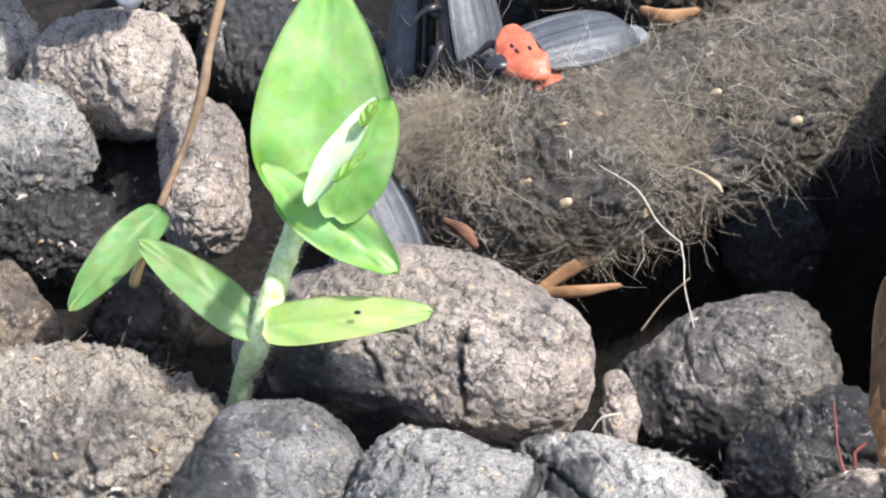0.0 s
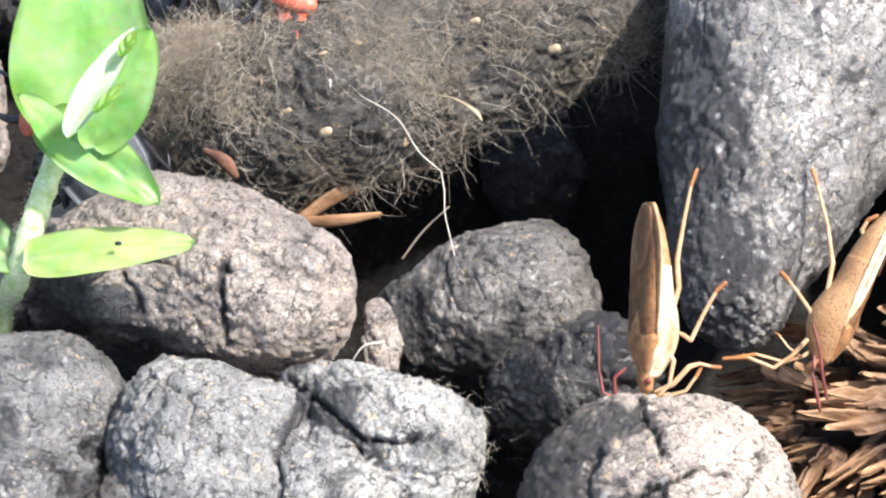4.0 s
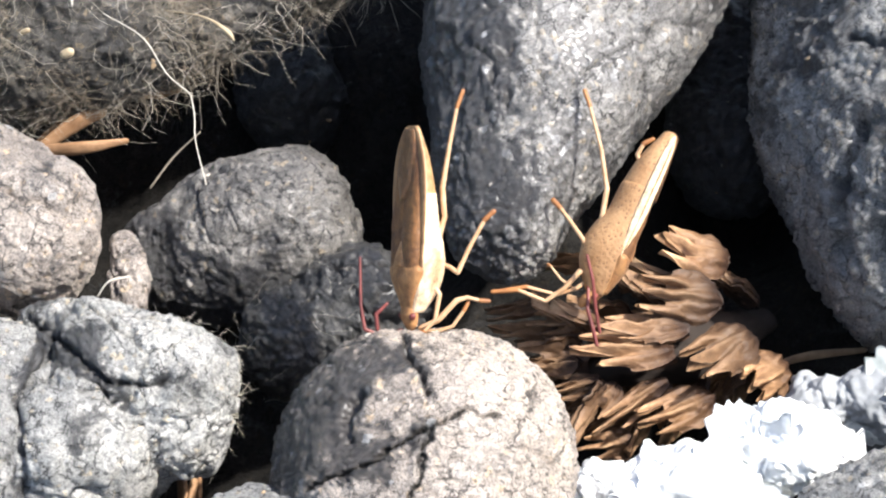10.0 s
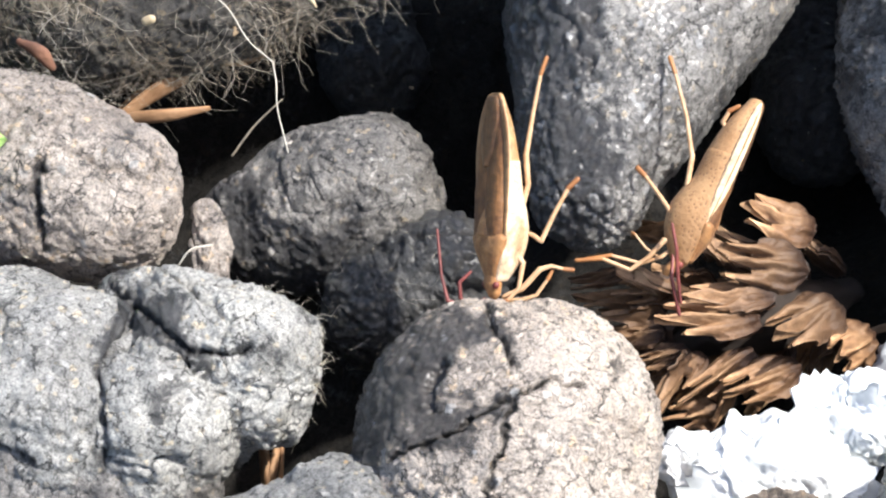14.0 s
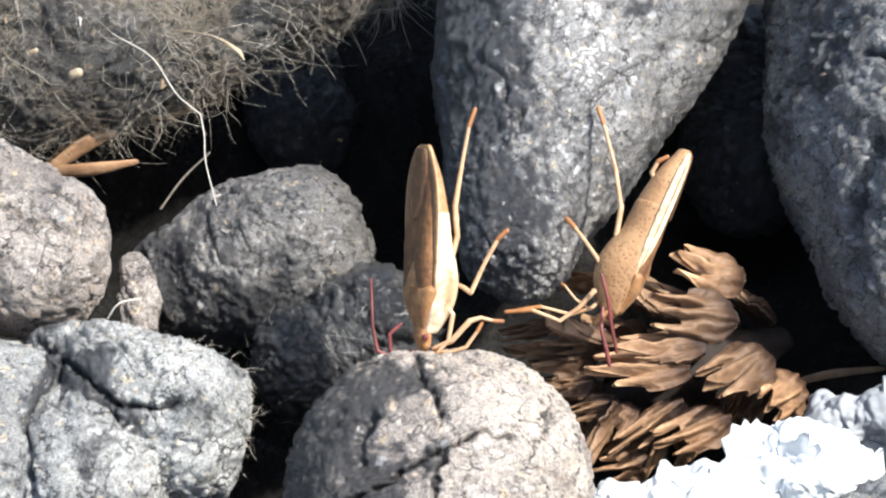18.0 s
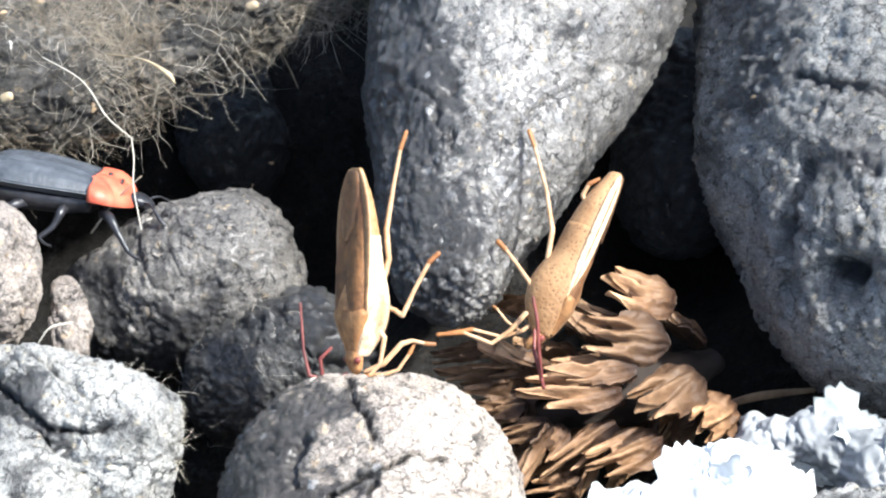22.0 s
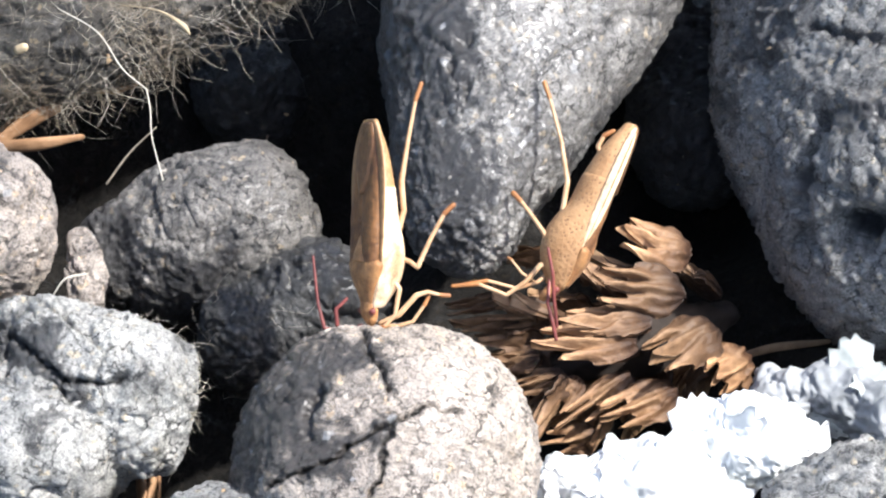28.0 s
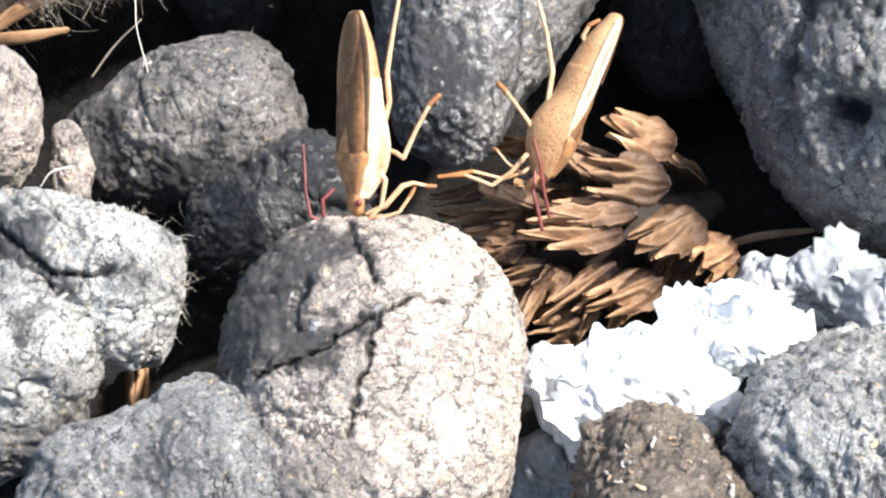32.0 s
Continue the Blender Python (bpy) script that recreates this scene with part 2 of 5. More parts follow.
    bumped(n, l, b, [(dent.outputs[0], 0.10, 0.7), (grain.outputs[0], 0.62, 1.0), (pits.outputs["Distance"], 0.18, 0.8), (sand.outputs[0], 0.30, 1.0)])
    return m


def plain(name, a, b_, scale=900, rough=0.5, bump=0.05, metallic=0.0, spec=0.5, sheen=0.0, trans=0.0):
    """Two-tone mottled surface with a fine relief."""
    m, n, l, b = nodes_of(name)
    t = tex(n, l, "Noise", scale, 5, rough=0.6)
    r = ramp(n, l, t.outputs[0], [(0.32, a), (0.68, b_)])
    l.new(r.outputs[0], b.inputs["Base Color"])
    b.inputs["Roughness"].default_value = rough
    b.inputs["Metallic"].default_value = metallic
    b.inputs["Specular IOR Level"].default_value = spec
    if trans:
        b.inputs["Subsurface Weight"].default_value = trans
        b.inputs["Subsurface Radius"].default_value = (0.0006, 0.0008, 0.0003)
        b.inputs["Subsurface Scale"].default_value = 1.0
    f = tex(n, l, "Noise", scale * 3.1, 3)
    bumped(n, l, b, [(f.outputs[0], bump, 0.7)])
    return m


TAN = crust("tan_crust", (0.64, 0.56, 0.495), (0.46, 0.395, 0.345), (0.18, 0.153, 0.134), stained=0.16)
GREY = crust("grey_crust", (0.48, 0.475, 0.455), (0.285, 0.28, 0.272), (0.080, 0.078, 0.077), stained=0.32, gloss=0.2)
# stain blacker than tar alone, to carry the dome's shaded left
CREAM = crust("cream_crust", (0.74, 0.645, 0.56), (0.55, 0.47, 0.402), (0.25, 0.207, 0.172), stain=(0.024, 0.023, 0.024), stained=0.12, gloss=0.2)
PALE = crust("pale_grey_crust", (0.64, 0.63, 0.60), (0.45, 0.442, 0.42), (0.15, 0.148, 0.143), stained=0.30)
MIXED = crust("grey_brown_crust", (0.45, 0.425, 0.40), (0.24, 0.226, 0.214), (0.08, 0.077, 0.075), stained=0.38)
SLATE = crust("slate_crust", (0.47, 0.467, 0.46), (0.27, 0.268, 0.263), (0.09, 0.09, 0.09), stained=0.34, gloss=0.2)
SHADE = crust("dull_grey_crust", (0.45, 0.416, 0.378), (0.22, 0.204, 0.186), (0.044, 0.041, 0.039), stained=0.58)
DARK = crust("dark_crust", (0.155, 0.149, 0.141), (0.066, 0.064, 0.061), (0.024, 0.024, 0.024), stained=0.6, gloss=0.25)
# near-black crust: the shade of the deep gaps is put into the colour
SHADEBLACK = crust("shade_black_crust", (0.075, 0.073, 0.072), (0.036, 0.035, 0.035), (0.014, 0.014, 0.014), stained=0.5)
FELT = crust("felted_crust", (0.21, 0.188, 0.158), (0.103, 0.093, 0.080), (0.038, 0.035, 0.031), stained=0.4, rough=0.85, gloss=0.1)
TAPER = crust("glossy_crust", (0.56, 0.535, 0.50), (0.34, 0.323, 0.304), (0.10, 0.096, 0.093), stained=0.62, rough=0.50, gloss=0.34)
BROWN = crust("brown_crust", (0.40, 0.325, 0.25), (0.23, 0.18, 0.135), (0.08, 0.062, 0.048), stained=0.25)
CRUMBLY = crust("crumbly_crust", (0.56, 0.50, 0.43), (0.35, 0.308, 0.262), (0.12, 0.102, 0.085), stained=0.25)
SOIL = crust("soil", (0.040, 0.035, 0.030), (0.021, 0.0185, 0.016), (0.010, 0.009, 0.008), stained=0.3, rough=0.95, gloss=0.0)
ASH = plain("white_flake", (0.50, 0.53, 0.51), (0.92, 0.92, 0.92), 230, 0.75, 0.25)
ASHPALE = plain("pale_flake", (0.20, 0.225, 0.215), (0.46, 0.48, 0.47), 350, 0.6, 0.10)
ASHGREY = plain("grey_flake", (0.14, 0.15, 0.155), (0.34, 0.35, 0.36), 260, 0.8, 0.12)
HAIR = plain("hair", (0.185, 0.150, 0.108), (0.42, 0.352, 0.262), 300, 0.5, 0.01)
PALEHAIR = plain("pale_hair", (0.50, 0.45, 0.36), (0.62, 0.57, 0.48), 300, 0.45, 0.01)
SEED = plain("seed_coat", (0.28, 0.21, 0.125), (0.44, 0.35, 0.22), 700, 0.5, 0.05)
SCRAP = plain("dry_scrap", (0.10, 0.045, 0.028), (0.24, 0.115, 0.07), 500, 0.8, 0.15)
NEEDLE = plain("dry_needle", (0.21, 0.105, 0.046), (0.38, 0.22, 0.115), 420, 0.75, 0.14)
TWIG = plain("twig_bark", (0.12, 0.075, 0.045), (0.24, 0.165, 0.10), 600, 0.8, 0.08)
def scale_material():
    """Weathered cone scale: streaked brown wood with shade painted towards the root, each scale a little different."""
    m, n, l, b = nodes_of("cone_scale")
    t = tex(n, l, "Noise", 520, 6, rough=0.7)
    r = ramp(n, l, t.outputs[0], [(0.30, (0.10, 0.058, 0.032)), (0.50, (0.275, 0.17, 0.095)), (0.72, (0.50, 0.35, 0.215))])
    info = n.new("ShaderNodeObjectInfo")
    v = ramp(n, l, info.outputs["Random"], [(0.0, (0.62, 0.60, 0.58)), (1.0, (1.25, 1.2, 1.15))])
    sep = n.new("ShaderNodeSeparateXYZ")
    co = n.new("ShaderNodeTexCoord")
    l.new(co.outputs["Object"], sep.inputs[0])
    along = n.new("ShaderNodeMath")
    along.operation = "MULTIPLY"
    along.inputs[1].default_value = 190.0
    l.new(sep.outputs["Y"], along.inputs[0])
    # browner root and worn tip, root darkened further for shade between scales
    age_shade = ramp(n, l, along.outputs[0], [(0.12, (0.14, 0.10, 0.08)), (0.52, (0.62, 0.55, 0.48)), (0.90, (1.35, 1.30, 1.24))])
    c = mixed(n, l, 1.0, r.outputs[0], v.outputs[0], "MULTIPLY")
    l.new(mixed(n, l, 1.0, c, age_shade.outputs[0], "MULTIPLY"), b.inputs["Base Color"])
    b.inputs["Roughness"].default_value = 0.62
    f = tex(n, l, "Noise", 1900, 4, rough=0.7)
    bumped(n, l, b, [(t.outputs[0], 0.25, 0.8), (f.outputs[0], 0.10, 0.8)])
    return m


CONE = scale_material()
# core wood painted near black, standing in for shade between the scales
CONESHADE = plain("cone_core", (0.012, 0.008, 0.006), (0.03, 0.019, 0.013), 380, 0.85, 0.10)


# ---- crusted lumps ----
def off_line(q, line):
    """How far the rows of q (two columns) lie from a bent line."""
    best = np.full(len(q), 1e9)
    for a, b in zip(line, line[1:]):
        a, b = np.array(a), np.array(b)
        t = np.clip(((q - a) @ (b - a)) / max(1e-9, (b - a) @ (b - a)), 0, 1)
        best = np.minimum(best, np.linalg.norm(q - a - t[:, None] * (b - a), axis=1))
    return best


def slope(p):
    """A place as seen square on to the pile's slope: across and up it."""
    p = np.asarray(p, float)
    return np.stack([p @ np.array(RIGHT), p @ np.array(UP)], -1)


def lump_mesh(name, spine, material, seed, sides=170, rings=90, cap=36, ra=0.9, rb=0.9, flat=0.95,
              swell=0.09, crack=0.45, creases=(), grit=1.0, wide=None, splits=(), dents=(), film_shades=(), cuts=(), rasps=()):
    """A tapered, rounded roll along rows of (place, radius), with swellings, pinched creases, cracks and grit.
    cuts: flat broken faces (place, outward way); rasps: patches of coarse torn crust (place, radius, height);
    splits: bent lines, width, depth; dents: place, radius, depth; film_shades: where a dark tarry skin lies and shade
    is painted in (place, radius, strength)."""
    rows = [(*p, r * PX) for p, r in spine]
    v, n, f, share = tube(rows, sides, rings, cap, ra, rb, flat, wide)
    r = max(q[3] for q in rows)
    off = np.array([seed * 13.7, seed * 7.1, seed * 3.3])
    p = v + off
    h = swell * r * fbm(p / (0.9 * r), 3, seed)
    for at, depth, width in creases:
        w = (share - at + 0.06 * vnoise(p / (0.7 * r), seed + 5)) / width
        h -= depth * np.exp(-w * w)
    q, front = slope(v), np.clip(n @ np.array(NEAR) * 3, 0, 1)
    wob = np.stack([vnoise(p / 0.9, seed + 11), vnoise(p / 0.9, seed + 12)], 1) * 0.30 + np.stack([vnoise(p / 0.35, seed + 16), vnoise(p / 0.35, seed + 17)], 1) * 0.16
    film_shade = 0.10 * vnoise(p / 4.5, seed + 15)
    for line, width, depth in splits:
        d = off_line(q + wob, [slope(c) for c in line])
        h -= front * depth * np.exp(-(d / width) ** 2) * (0.75 + 0.4 * vnoise(p / 1.5, seed + 13))
        h += front * 0.12 * depth * np.exp(-((d - 3.5 * width) / (2.5 * width)) ** 2)
        # splits darken in colour too, painting in the shade of the crack
        film_shade += 0.22 * front * np.exp(-(d / (2.0 * width)) ** 2)
    for place, size, depth in dents:
        d = np.linalg.norm(q + 1.5 * wob - slope(place), axis=1)
        h -= front * depth * np.exp(-(d / size) ** 4)
    for place, size, strength in film_shades:
        d = np.linalg.norm(q + 2.5 * wob - slope(place), axis=1)
        film_shade += strength * np.exp(-(d / size) ** 2)
    warp = np.stack([vnoise(p / 2.2, seed + 20 + k) for k in range(3)], 1)
    f1, f2, own = cells(p / 6.5 + 0.10 * warp + 0.04 * fbm(p / 1.1, 2, seed + 26)[:, None], seed)
    mask = np.clip(0.45 + 0.9 * vnoise(p / 5.0, seed + 31), 0, 1)
    h -= crack * 1.25 * mask * np.exp(-((f2 - f1) / 0.04) ** 2) - 0.12 * crack * (own - 0.5)
    f1, f2, own = cells(p / 2.3 + 0.12 * warp, seed + 40)
    mask = np.clip(0.2 + 0.9 * vnoise(p / 4.0, seed + 33), 0, 1)
    h -= crack * 0.5 * mask * np.exp(-((f2 - f1) / 0.08) ** 2)
    f1, f2, own = cells(p / 0.75, seed + 60)
    rough = np.clip(0.5 + 0.8 * vnoise(p / 3.5, seed + 35) + 0.9 * film_shade, 0.08, 1.3)
    h += grit * rough * (0.24 * (own - 0.5) + 0.22 * (0.5 - f1))
    f1, f2, own = cells(p / 1.25 + 0.15 * warp, seed + 80)
    h -= 0.16 * np.clip(0.45 + 0.9 * vnoise(p / 3.0, seed + 37), 0, 1) * np.exp(-((f2 - f1) / 0.13) ** 2)
    h += grit * 0.11 * fbm(p / 0.8, 4, seed + 70, 0.7)
    for place, size, high in rasps:
        d = np.linalg.norm(q + 2.5 * wob - slope(place), axis=1)
        f1, f2, own = cells(p / 0.55 + 0.2 * warp, seed + 95)
        h += front * high * np.exp(-(d / size) ** 2) * (1.2 * (own - 0.5) + 1.2 * (0.45 - f1) + 0.6 * fbm(p / 0.6, 3, seed + 97))
    v = v + n * h[:, None]
    basis = np.array((RIGHT, UP, NEAR))
    for place, way in cuts:
        w = np.array(way) @ basis
        w /= np.linalg.norm(w)
        over = (v - np.array(place)) @ w + 0.5 * vnoise(v / 1.6, seed + 90) + 0.2 * vnoise(v / 0.5, seed + 91)
        v = v - (0.85 * np.maximum(0, over))[:, None] * w
    me = mesh(name, v, f, material)
    me.attributes.new("film_shade", "FLOAT", "POINT").data.foreach_set("value", film_shade)
    return me


def lump(name, label, spine, material, seed, **more):
    """One dropping as a thing of its own."""
    return tagged(new(name, lump_mesh(name, spine, material, seed, **more)), label, "dropping", "dried droppings")


# ---- ground ----
HOLLOWS = [(-17.6, 19.34, 13, 11), (-5.66, 17.5, 12, 9), (20.24, 15.07, 10, 9), (-24.54, 5.04, 8, 8), (-25.04, 13.26, 9, 9), (-14.99, -13.13, 8, 7), (3.32, -0.64, 8, 7), (-21, -15, 9, 6), (18, -4, 8, 8), (-26.4, 16.6, 9, 7)]    # x, y, depth, width of hollows between the droppings


def ground():
    u = np.linspace(-1, 1, 241)
    x = np.sign(u) * (70 * np.abs(u) + 4.0e5 * np.abs(u) ** 14)
    X, Y = np.meshgrid(x - 8, x + 5)
    p = np.stack([X.ravel(), Y.ravel(), 0 * X.ravel()], 1)
    near = np.exp(-(np.hypot(p[:, 0], p[:, 1]) / 150) ** 2)
    f1, f2, own = cells(p / 2.6, 500)
    z = near * (1.3 * fbm(p / 9, 4, 501) + 0.9 * (0.6 - f1) + 0.5 * own) - 3.0
    for hx, hy, deep, wide in HOLLOWS:
        z -= deep * np.exp(-((p[:, 0] - hx) ** 2 + (p[:, 1] - hy) ** 2) / wide ** 2)
    p[:, 2] = z
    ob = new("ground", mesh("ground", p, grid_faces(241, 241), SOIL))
    tagged(ob, "dark crumbly soil under the droppings", "ground", kind="structure")


ground()

LUMPS = [
    # name, label, spine of (place, radius), material, seed, more
    ("domed_dropping", "rounded tan dropping with a black crack across it", [((-2.36, -21.43, 11.00), 231), ((-2.44, -23.42, 10.00), 239), ((-2.79, -26.98, 8.00), 237)], CREAM, 1,
     dict(sides=420, rings=120, cap=100, crack=0.35, flat=1.0, grit=0.9, swell=0.05,
          splits=((((-9.45, -27.40, 16.00), (-5.58, -25.97, 17.00), (-1.72, -22.82, 17.00), (0.63, -21.59, 17.00), (2.59, -22.08, 17.00)), 0.09, 0.95),
                  (((-1.72, -22.91, 17.00), (-2.29, -25.73, 17.00), (-3.22, -29.55, 17.00), (-3.57, -32.82, 17.00)), 0.10, 0.9),
                  (((-3.75, -15.32, 17.00), (-2.74, -17.85, 17.00), (-1.73, -20.35, 17.00)), 0.13, 0.7),
                  (((4.76, -20.35, 17.00), (4.15, -22.82, 17.00)), 0.22, 0.5), (((-6.65, -20.35, 17.00), (-7.18, -23.79, 17.00)), 0.35, 0.8)),
          # tarry left side, with its shade away from the sun painted in
          film_shades=(((-12.15, -23.03, 15.00), 4.2, 0.42), ((-8.58, -19.37, 15.00), 2.8, 0.28), ((-5.68, -15.63, 15.00), 2, 0.3), ((-2.70, -15.63, 15.00), 1.5, 0.3), ((-6.83, -24.61, 15.00), 1.5, 0.34), ((-4.48, -23.13, 15.00), 1.3, 0.34), ((-2.30, -21.77, 15.00), 1.1, 0.28)))),
    ("dark_round_dropping", "dark slate-grey rounded dropping in front of the seedling", [((-48.03, -10.12, 8.00), 148), ((-49.32, -15.32, 8.00), 162), ((-50.01, -20.98, 8.00), 175)], SLATE, 24,
     dict(sides=220, rings=110, cap=46, grit=0.8, crack=0.3, film_shades=(((-53.72, -13.17, 14.00), 4.8, 0.34), ((-54.02, -20.41, 14.00), 4.2, 0.3)), splits=((((-43.69, -19.07, 15.00), (-41.71, -22.06, 15.00), (-43.95, -25.06, 15.00)), 0.4, 1.0), (((-45.40, -20.45, 15.00), (-44.20, -21.94, 15.00), (-44.56, -23.93, 15.00)), 0.22, 0.9), (((-42.55, -18.89, 15.00), (-43.13, -22.42, 15.00), (-42.29, -24.39, 15.00)), 0.2, 0.7)), rasps=(((-43.55, -20.16, 14.00), 3.4, 0.45), ((-45.62, -26.16, 14.00), 3.0, 0.35)))),
    ("buff_dropping", "long buff dropping with a fine cracked crust", [((-48.73, 2.43, 9.00), 120), ((-42.27, 1.61, 11.00), 155), ((-36.17, 1.10, 11.00), 165), ((-30.30, -0.80, 10.00), 138)], TAN, 3,
     dict(sides=230, rings=150, cap=40, crack=0.5, splits=((((-34.45, -3.23, 17.00), (-34.41, -7.02, 17.00), (-34.49, -9.92, 16.00)), 0.22, 0.6), (((-42.02, -4.38, 17.00), (-40.64, -7.31, 16.00)), 0.2, 0.5)),
          film_shades=(((-47.47, -4.03, 12.00), 3.5, 0.3), ((-40.72, -7.23, 12.00), 3.0, 0.2)))),
    # lower left darkened, upper right paled: its shading painted over real tar
    ("cone_shaped_dropping", "grey cone-shaped dropping with a rounded thick end", [((-21.02, 1.71, 4.00), 95), ((-16.65, 2.29, 5.00), 140), ((-12.30, 3.15, 6.00), 142)], SHADE, 4, dict(sides=230, rings=100, cap=44, grit=1.0, film_shades=(((-20.89, -2.99, 9.00), 4.0, 0.20), ((-15.20, -7.87, 9.00), 3.6, 0.25), ((-12.85, 0.56, 12.00), 4.0, -0.25)))),
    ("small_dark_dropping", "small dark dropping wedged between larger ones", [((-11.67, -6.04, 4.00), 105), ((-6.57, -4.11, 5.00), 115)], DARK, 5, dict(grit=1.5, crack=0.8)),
    ("large_tapered_dropping", "large grey tapering dropping with a smooth glossy crust", [((11.15, 31.11, 14.00), 265), ((8.92, 22.24, 14.00), 280), ((6.12, 12.30, 13.00), 226), ((4.09, 3.37, 12.00), 150), ((3.21, -1.36, 11.00), 105)], TAPER, 6,
     # left flank: tar plus painted shade where it turns from the sun
     dict(sides=310, rings=230, cap=46, grit=0.85, crack=0.3, swell=0.06, film_shades=(((-2.08, 11.01, 20.00), 4.4, 0.5), ((-1.41, 2.22, 19.00), 4.6, 0.55), ((-0.37, -4.82, 17.00), 4.4, 0.50), ((7.20, 2.11, 24.00), 6.0, -0.12), ((2.74, 7.76, 24.00), 2.5, 0.18)),
          rasps=(((4.33, 2.08, 22.00), 4.0, 0.30), ((3.31, -11.71, 20.00), 2.6, 0.30), ((17.35, 1.35, 22.00), 3.0, 0.28), ((11.97, -7.68, 22.00), 2.5, 0.25)), dents=(((-0.93, 10.42, 20.00), 0.7, -0.4), ((3.25, 6.80, 22.00), 0.9, 0.7), ((3.54, 1.72, 22.00), 0.6, 0.5)))),
    ("big_round_dropping", "big dark grey dropping with a deep split and a hole", [((36.50, 22.06, 11.00), 330), ((36.44, 10.33, 10.00), 385), ((36.76, 3.14, 9.00), 335)], GREY, 7, dict(sides=300, rings=150, cap=60, crack=0.5, swell=0.06, grit=1.9,
          splits=((((27.46, 0.48, 20.00), (26.15, -3.63, 20.00), (25.65, -7.91, 20.00), (26.16, -12.10, 20.00)), 0.55, 1.8), (((26.81, 8.97, 20.00), (29.67, 7.82, 20.00), (32.88, 6.96, 20.00)), 0.25, 0.9),
                  (((29.55, 0.76, 20.00), (31.93, -0.35, 20.00)), 0.25, 0.6)),
          # hole coloured dark for its shade, crust paled below to lift the underside
          dents=(((29.44, -8.85, 18.00), 1.5, 3.2), ((29.65, -10.80, 20.00), 2.6, 1.2), ((23.49, 2.99, 20.00), 0.8, 0.5)), film_shades=(((29.44, -8.85, 18.00), 1.6, 0.5), ((24.13, -8.87, 18.00), 5.0, -0.12), ((29.51, -12.53, 18.00), 5.0, -0.12), ((23.39, 12.91, 18.00), 5.0, 0.12)))),
    ("hairy_dropping", "brown-grey dropping matted with animal hair", [((-40.41, 21.97, 8.00), 130), ((-35.57, 20.43, 9.00), 160), ((-29.16, 20.78, 10.00), 180), ((-20.42, 25.22, 10.00), 170), ((-10.65, 30.01, 11.00), 160), ((-2.61, 33.91, 11.00), 160)], FELT, 8,
     dict(sides=180, rings=240, grit=1.6)),
    # coloured near black because it lies in deep shade
    ("shaded_dropping", "dropping deep in the gap, coloured near black for shade", [((-14.77, 35.05, -8.00), 118), ((-13.23, 28.61, -8.50), 112)], SHADEBLACK, 9, dict(sides=110, rings=60, cap=24, grit=1.6)),
    ("round_dropping", "round tan dropping beside the seedling", [((-72.04, 34.24, 6.00), 125), ((-66.47, 32.56, 8.00), 135)], TAN, 10, dict()),
    ("egg_shaped_dropping", "egg-shaped buff dropping behind the seedling", [((-60.50, 26.97, 6.00), 86), ((-58.91, 19.17, 6.00), 92)], TAN, 11, dict(crack=0.6)),
    ("weathered_dropping", "weathered grey dropping at the edge of the pile", [((-79.60, 24.90, 8.00), 150), ((-74.43, 24.60, 7.00), 135)], GREY, 12, dict(grit=1.8)),
    ("pale_weathered_dropping", "pale weathered dropping with white crumbs", [((-82.05, 39.75, 6.00), 110), ((-79.39, 37.98, 5.00), 90)], PALE, 18, dict(grit=2.0)),
    ("crumbled_dropping", "crumbled grey dropping with pale seeds in it", [((-69.79, -6.58, 7.00), 175), ((-62.72, -6.42, 7.00), 175), ((-58.10, -6.06, 6.00), 140)], CRUMBLY, 13, dict(grit=2.0, sides=190, rings=130)),
    ("brown_dropping", "small brown dropping under the leaf", [((-74.96, 8.30, 5.00), 110), ((-72.75, 6.54, 5.00), 100)], BROWN, 14, dict()),
    ("front_dropping", "grey dropping in front of the pile", [((-19.96, -31.83, 8.00), 140), ((-14.51, -30.63, 8.00), 170), ((-11.24, -31.36, 7.00), 180)], GREY, 15, dict(sides=210, rings=110)),
    ("gritty_dropping", "gritty brown dropping with pale seed husks", [((15.62, -30.85, 8.00), 130), ((16.48, -34.80, 8.00), 160)], BROWN, 16, dict(grit=2.2)),
    ("wide_grey_dropping", "wide grey dropping with a rough crust", [((28.53, -29.60, 9.00), 215), ((33.43, -31.91, 9.00), 240)], PALE, 17, dict(grit=1.8, sides=210)),
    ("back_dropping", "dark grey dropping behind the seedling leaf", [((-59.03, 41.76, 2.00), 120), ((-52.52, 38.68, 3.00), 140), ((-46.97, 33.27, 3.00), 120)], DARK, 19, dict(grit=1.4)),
    ("back_brown_dropping", "brown fibrous dropping behind the black beetles", [((-32.15, 52.41, 4.00), 130), ((-19.76, 50.91, 4.00), 150), ((-7.66, 52.62, 5.00), 170)], FELT, 20, dict(grit=1.6)),
    # filler for a dark gap, its shade painted in
    ("gap_dropping", "added filler low between two paler droppings, coloured black for shade", [((-63.67, 17.09, -2.00), 90), ((-64.28, 12.13, -2.00), 90)], SHADEBLACK, 21, dict(sides=110, rings=60, cap=24, grit=1.6)),
    ("left_dropping", "rough dark dropping at the edge of the pile", [((-75.30, 20.00, 3.00), 110), ((-70.62, 19.70, 2.00), 100)], SHADEBLACK, 33, dict(grit=2.0)),
    # filler under the leaf, shade painted as black crust
    ("hidden_dropping", "added filler below the fallen leaf, coloured black for shade", [((-67.99, 31.29, -2.00), 100), ((-64.22, 23.44, -2.00), 100)], SHADEBLACK, 34, dict(sides=110, rings=60, cap=24, grit=1.6)),
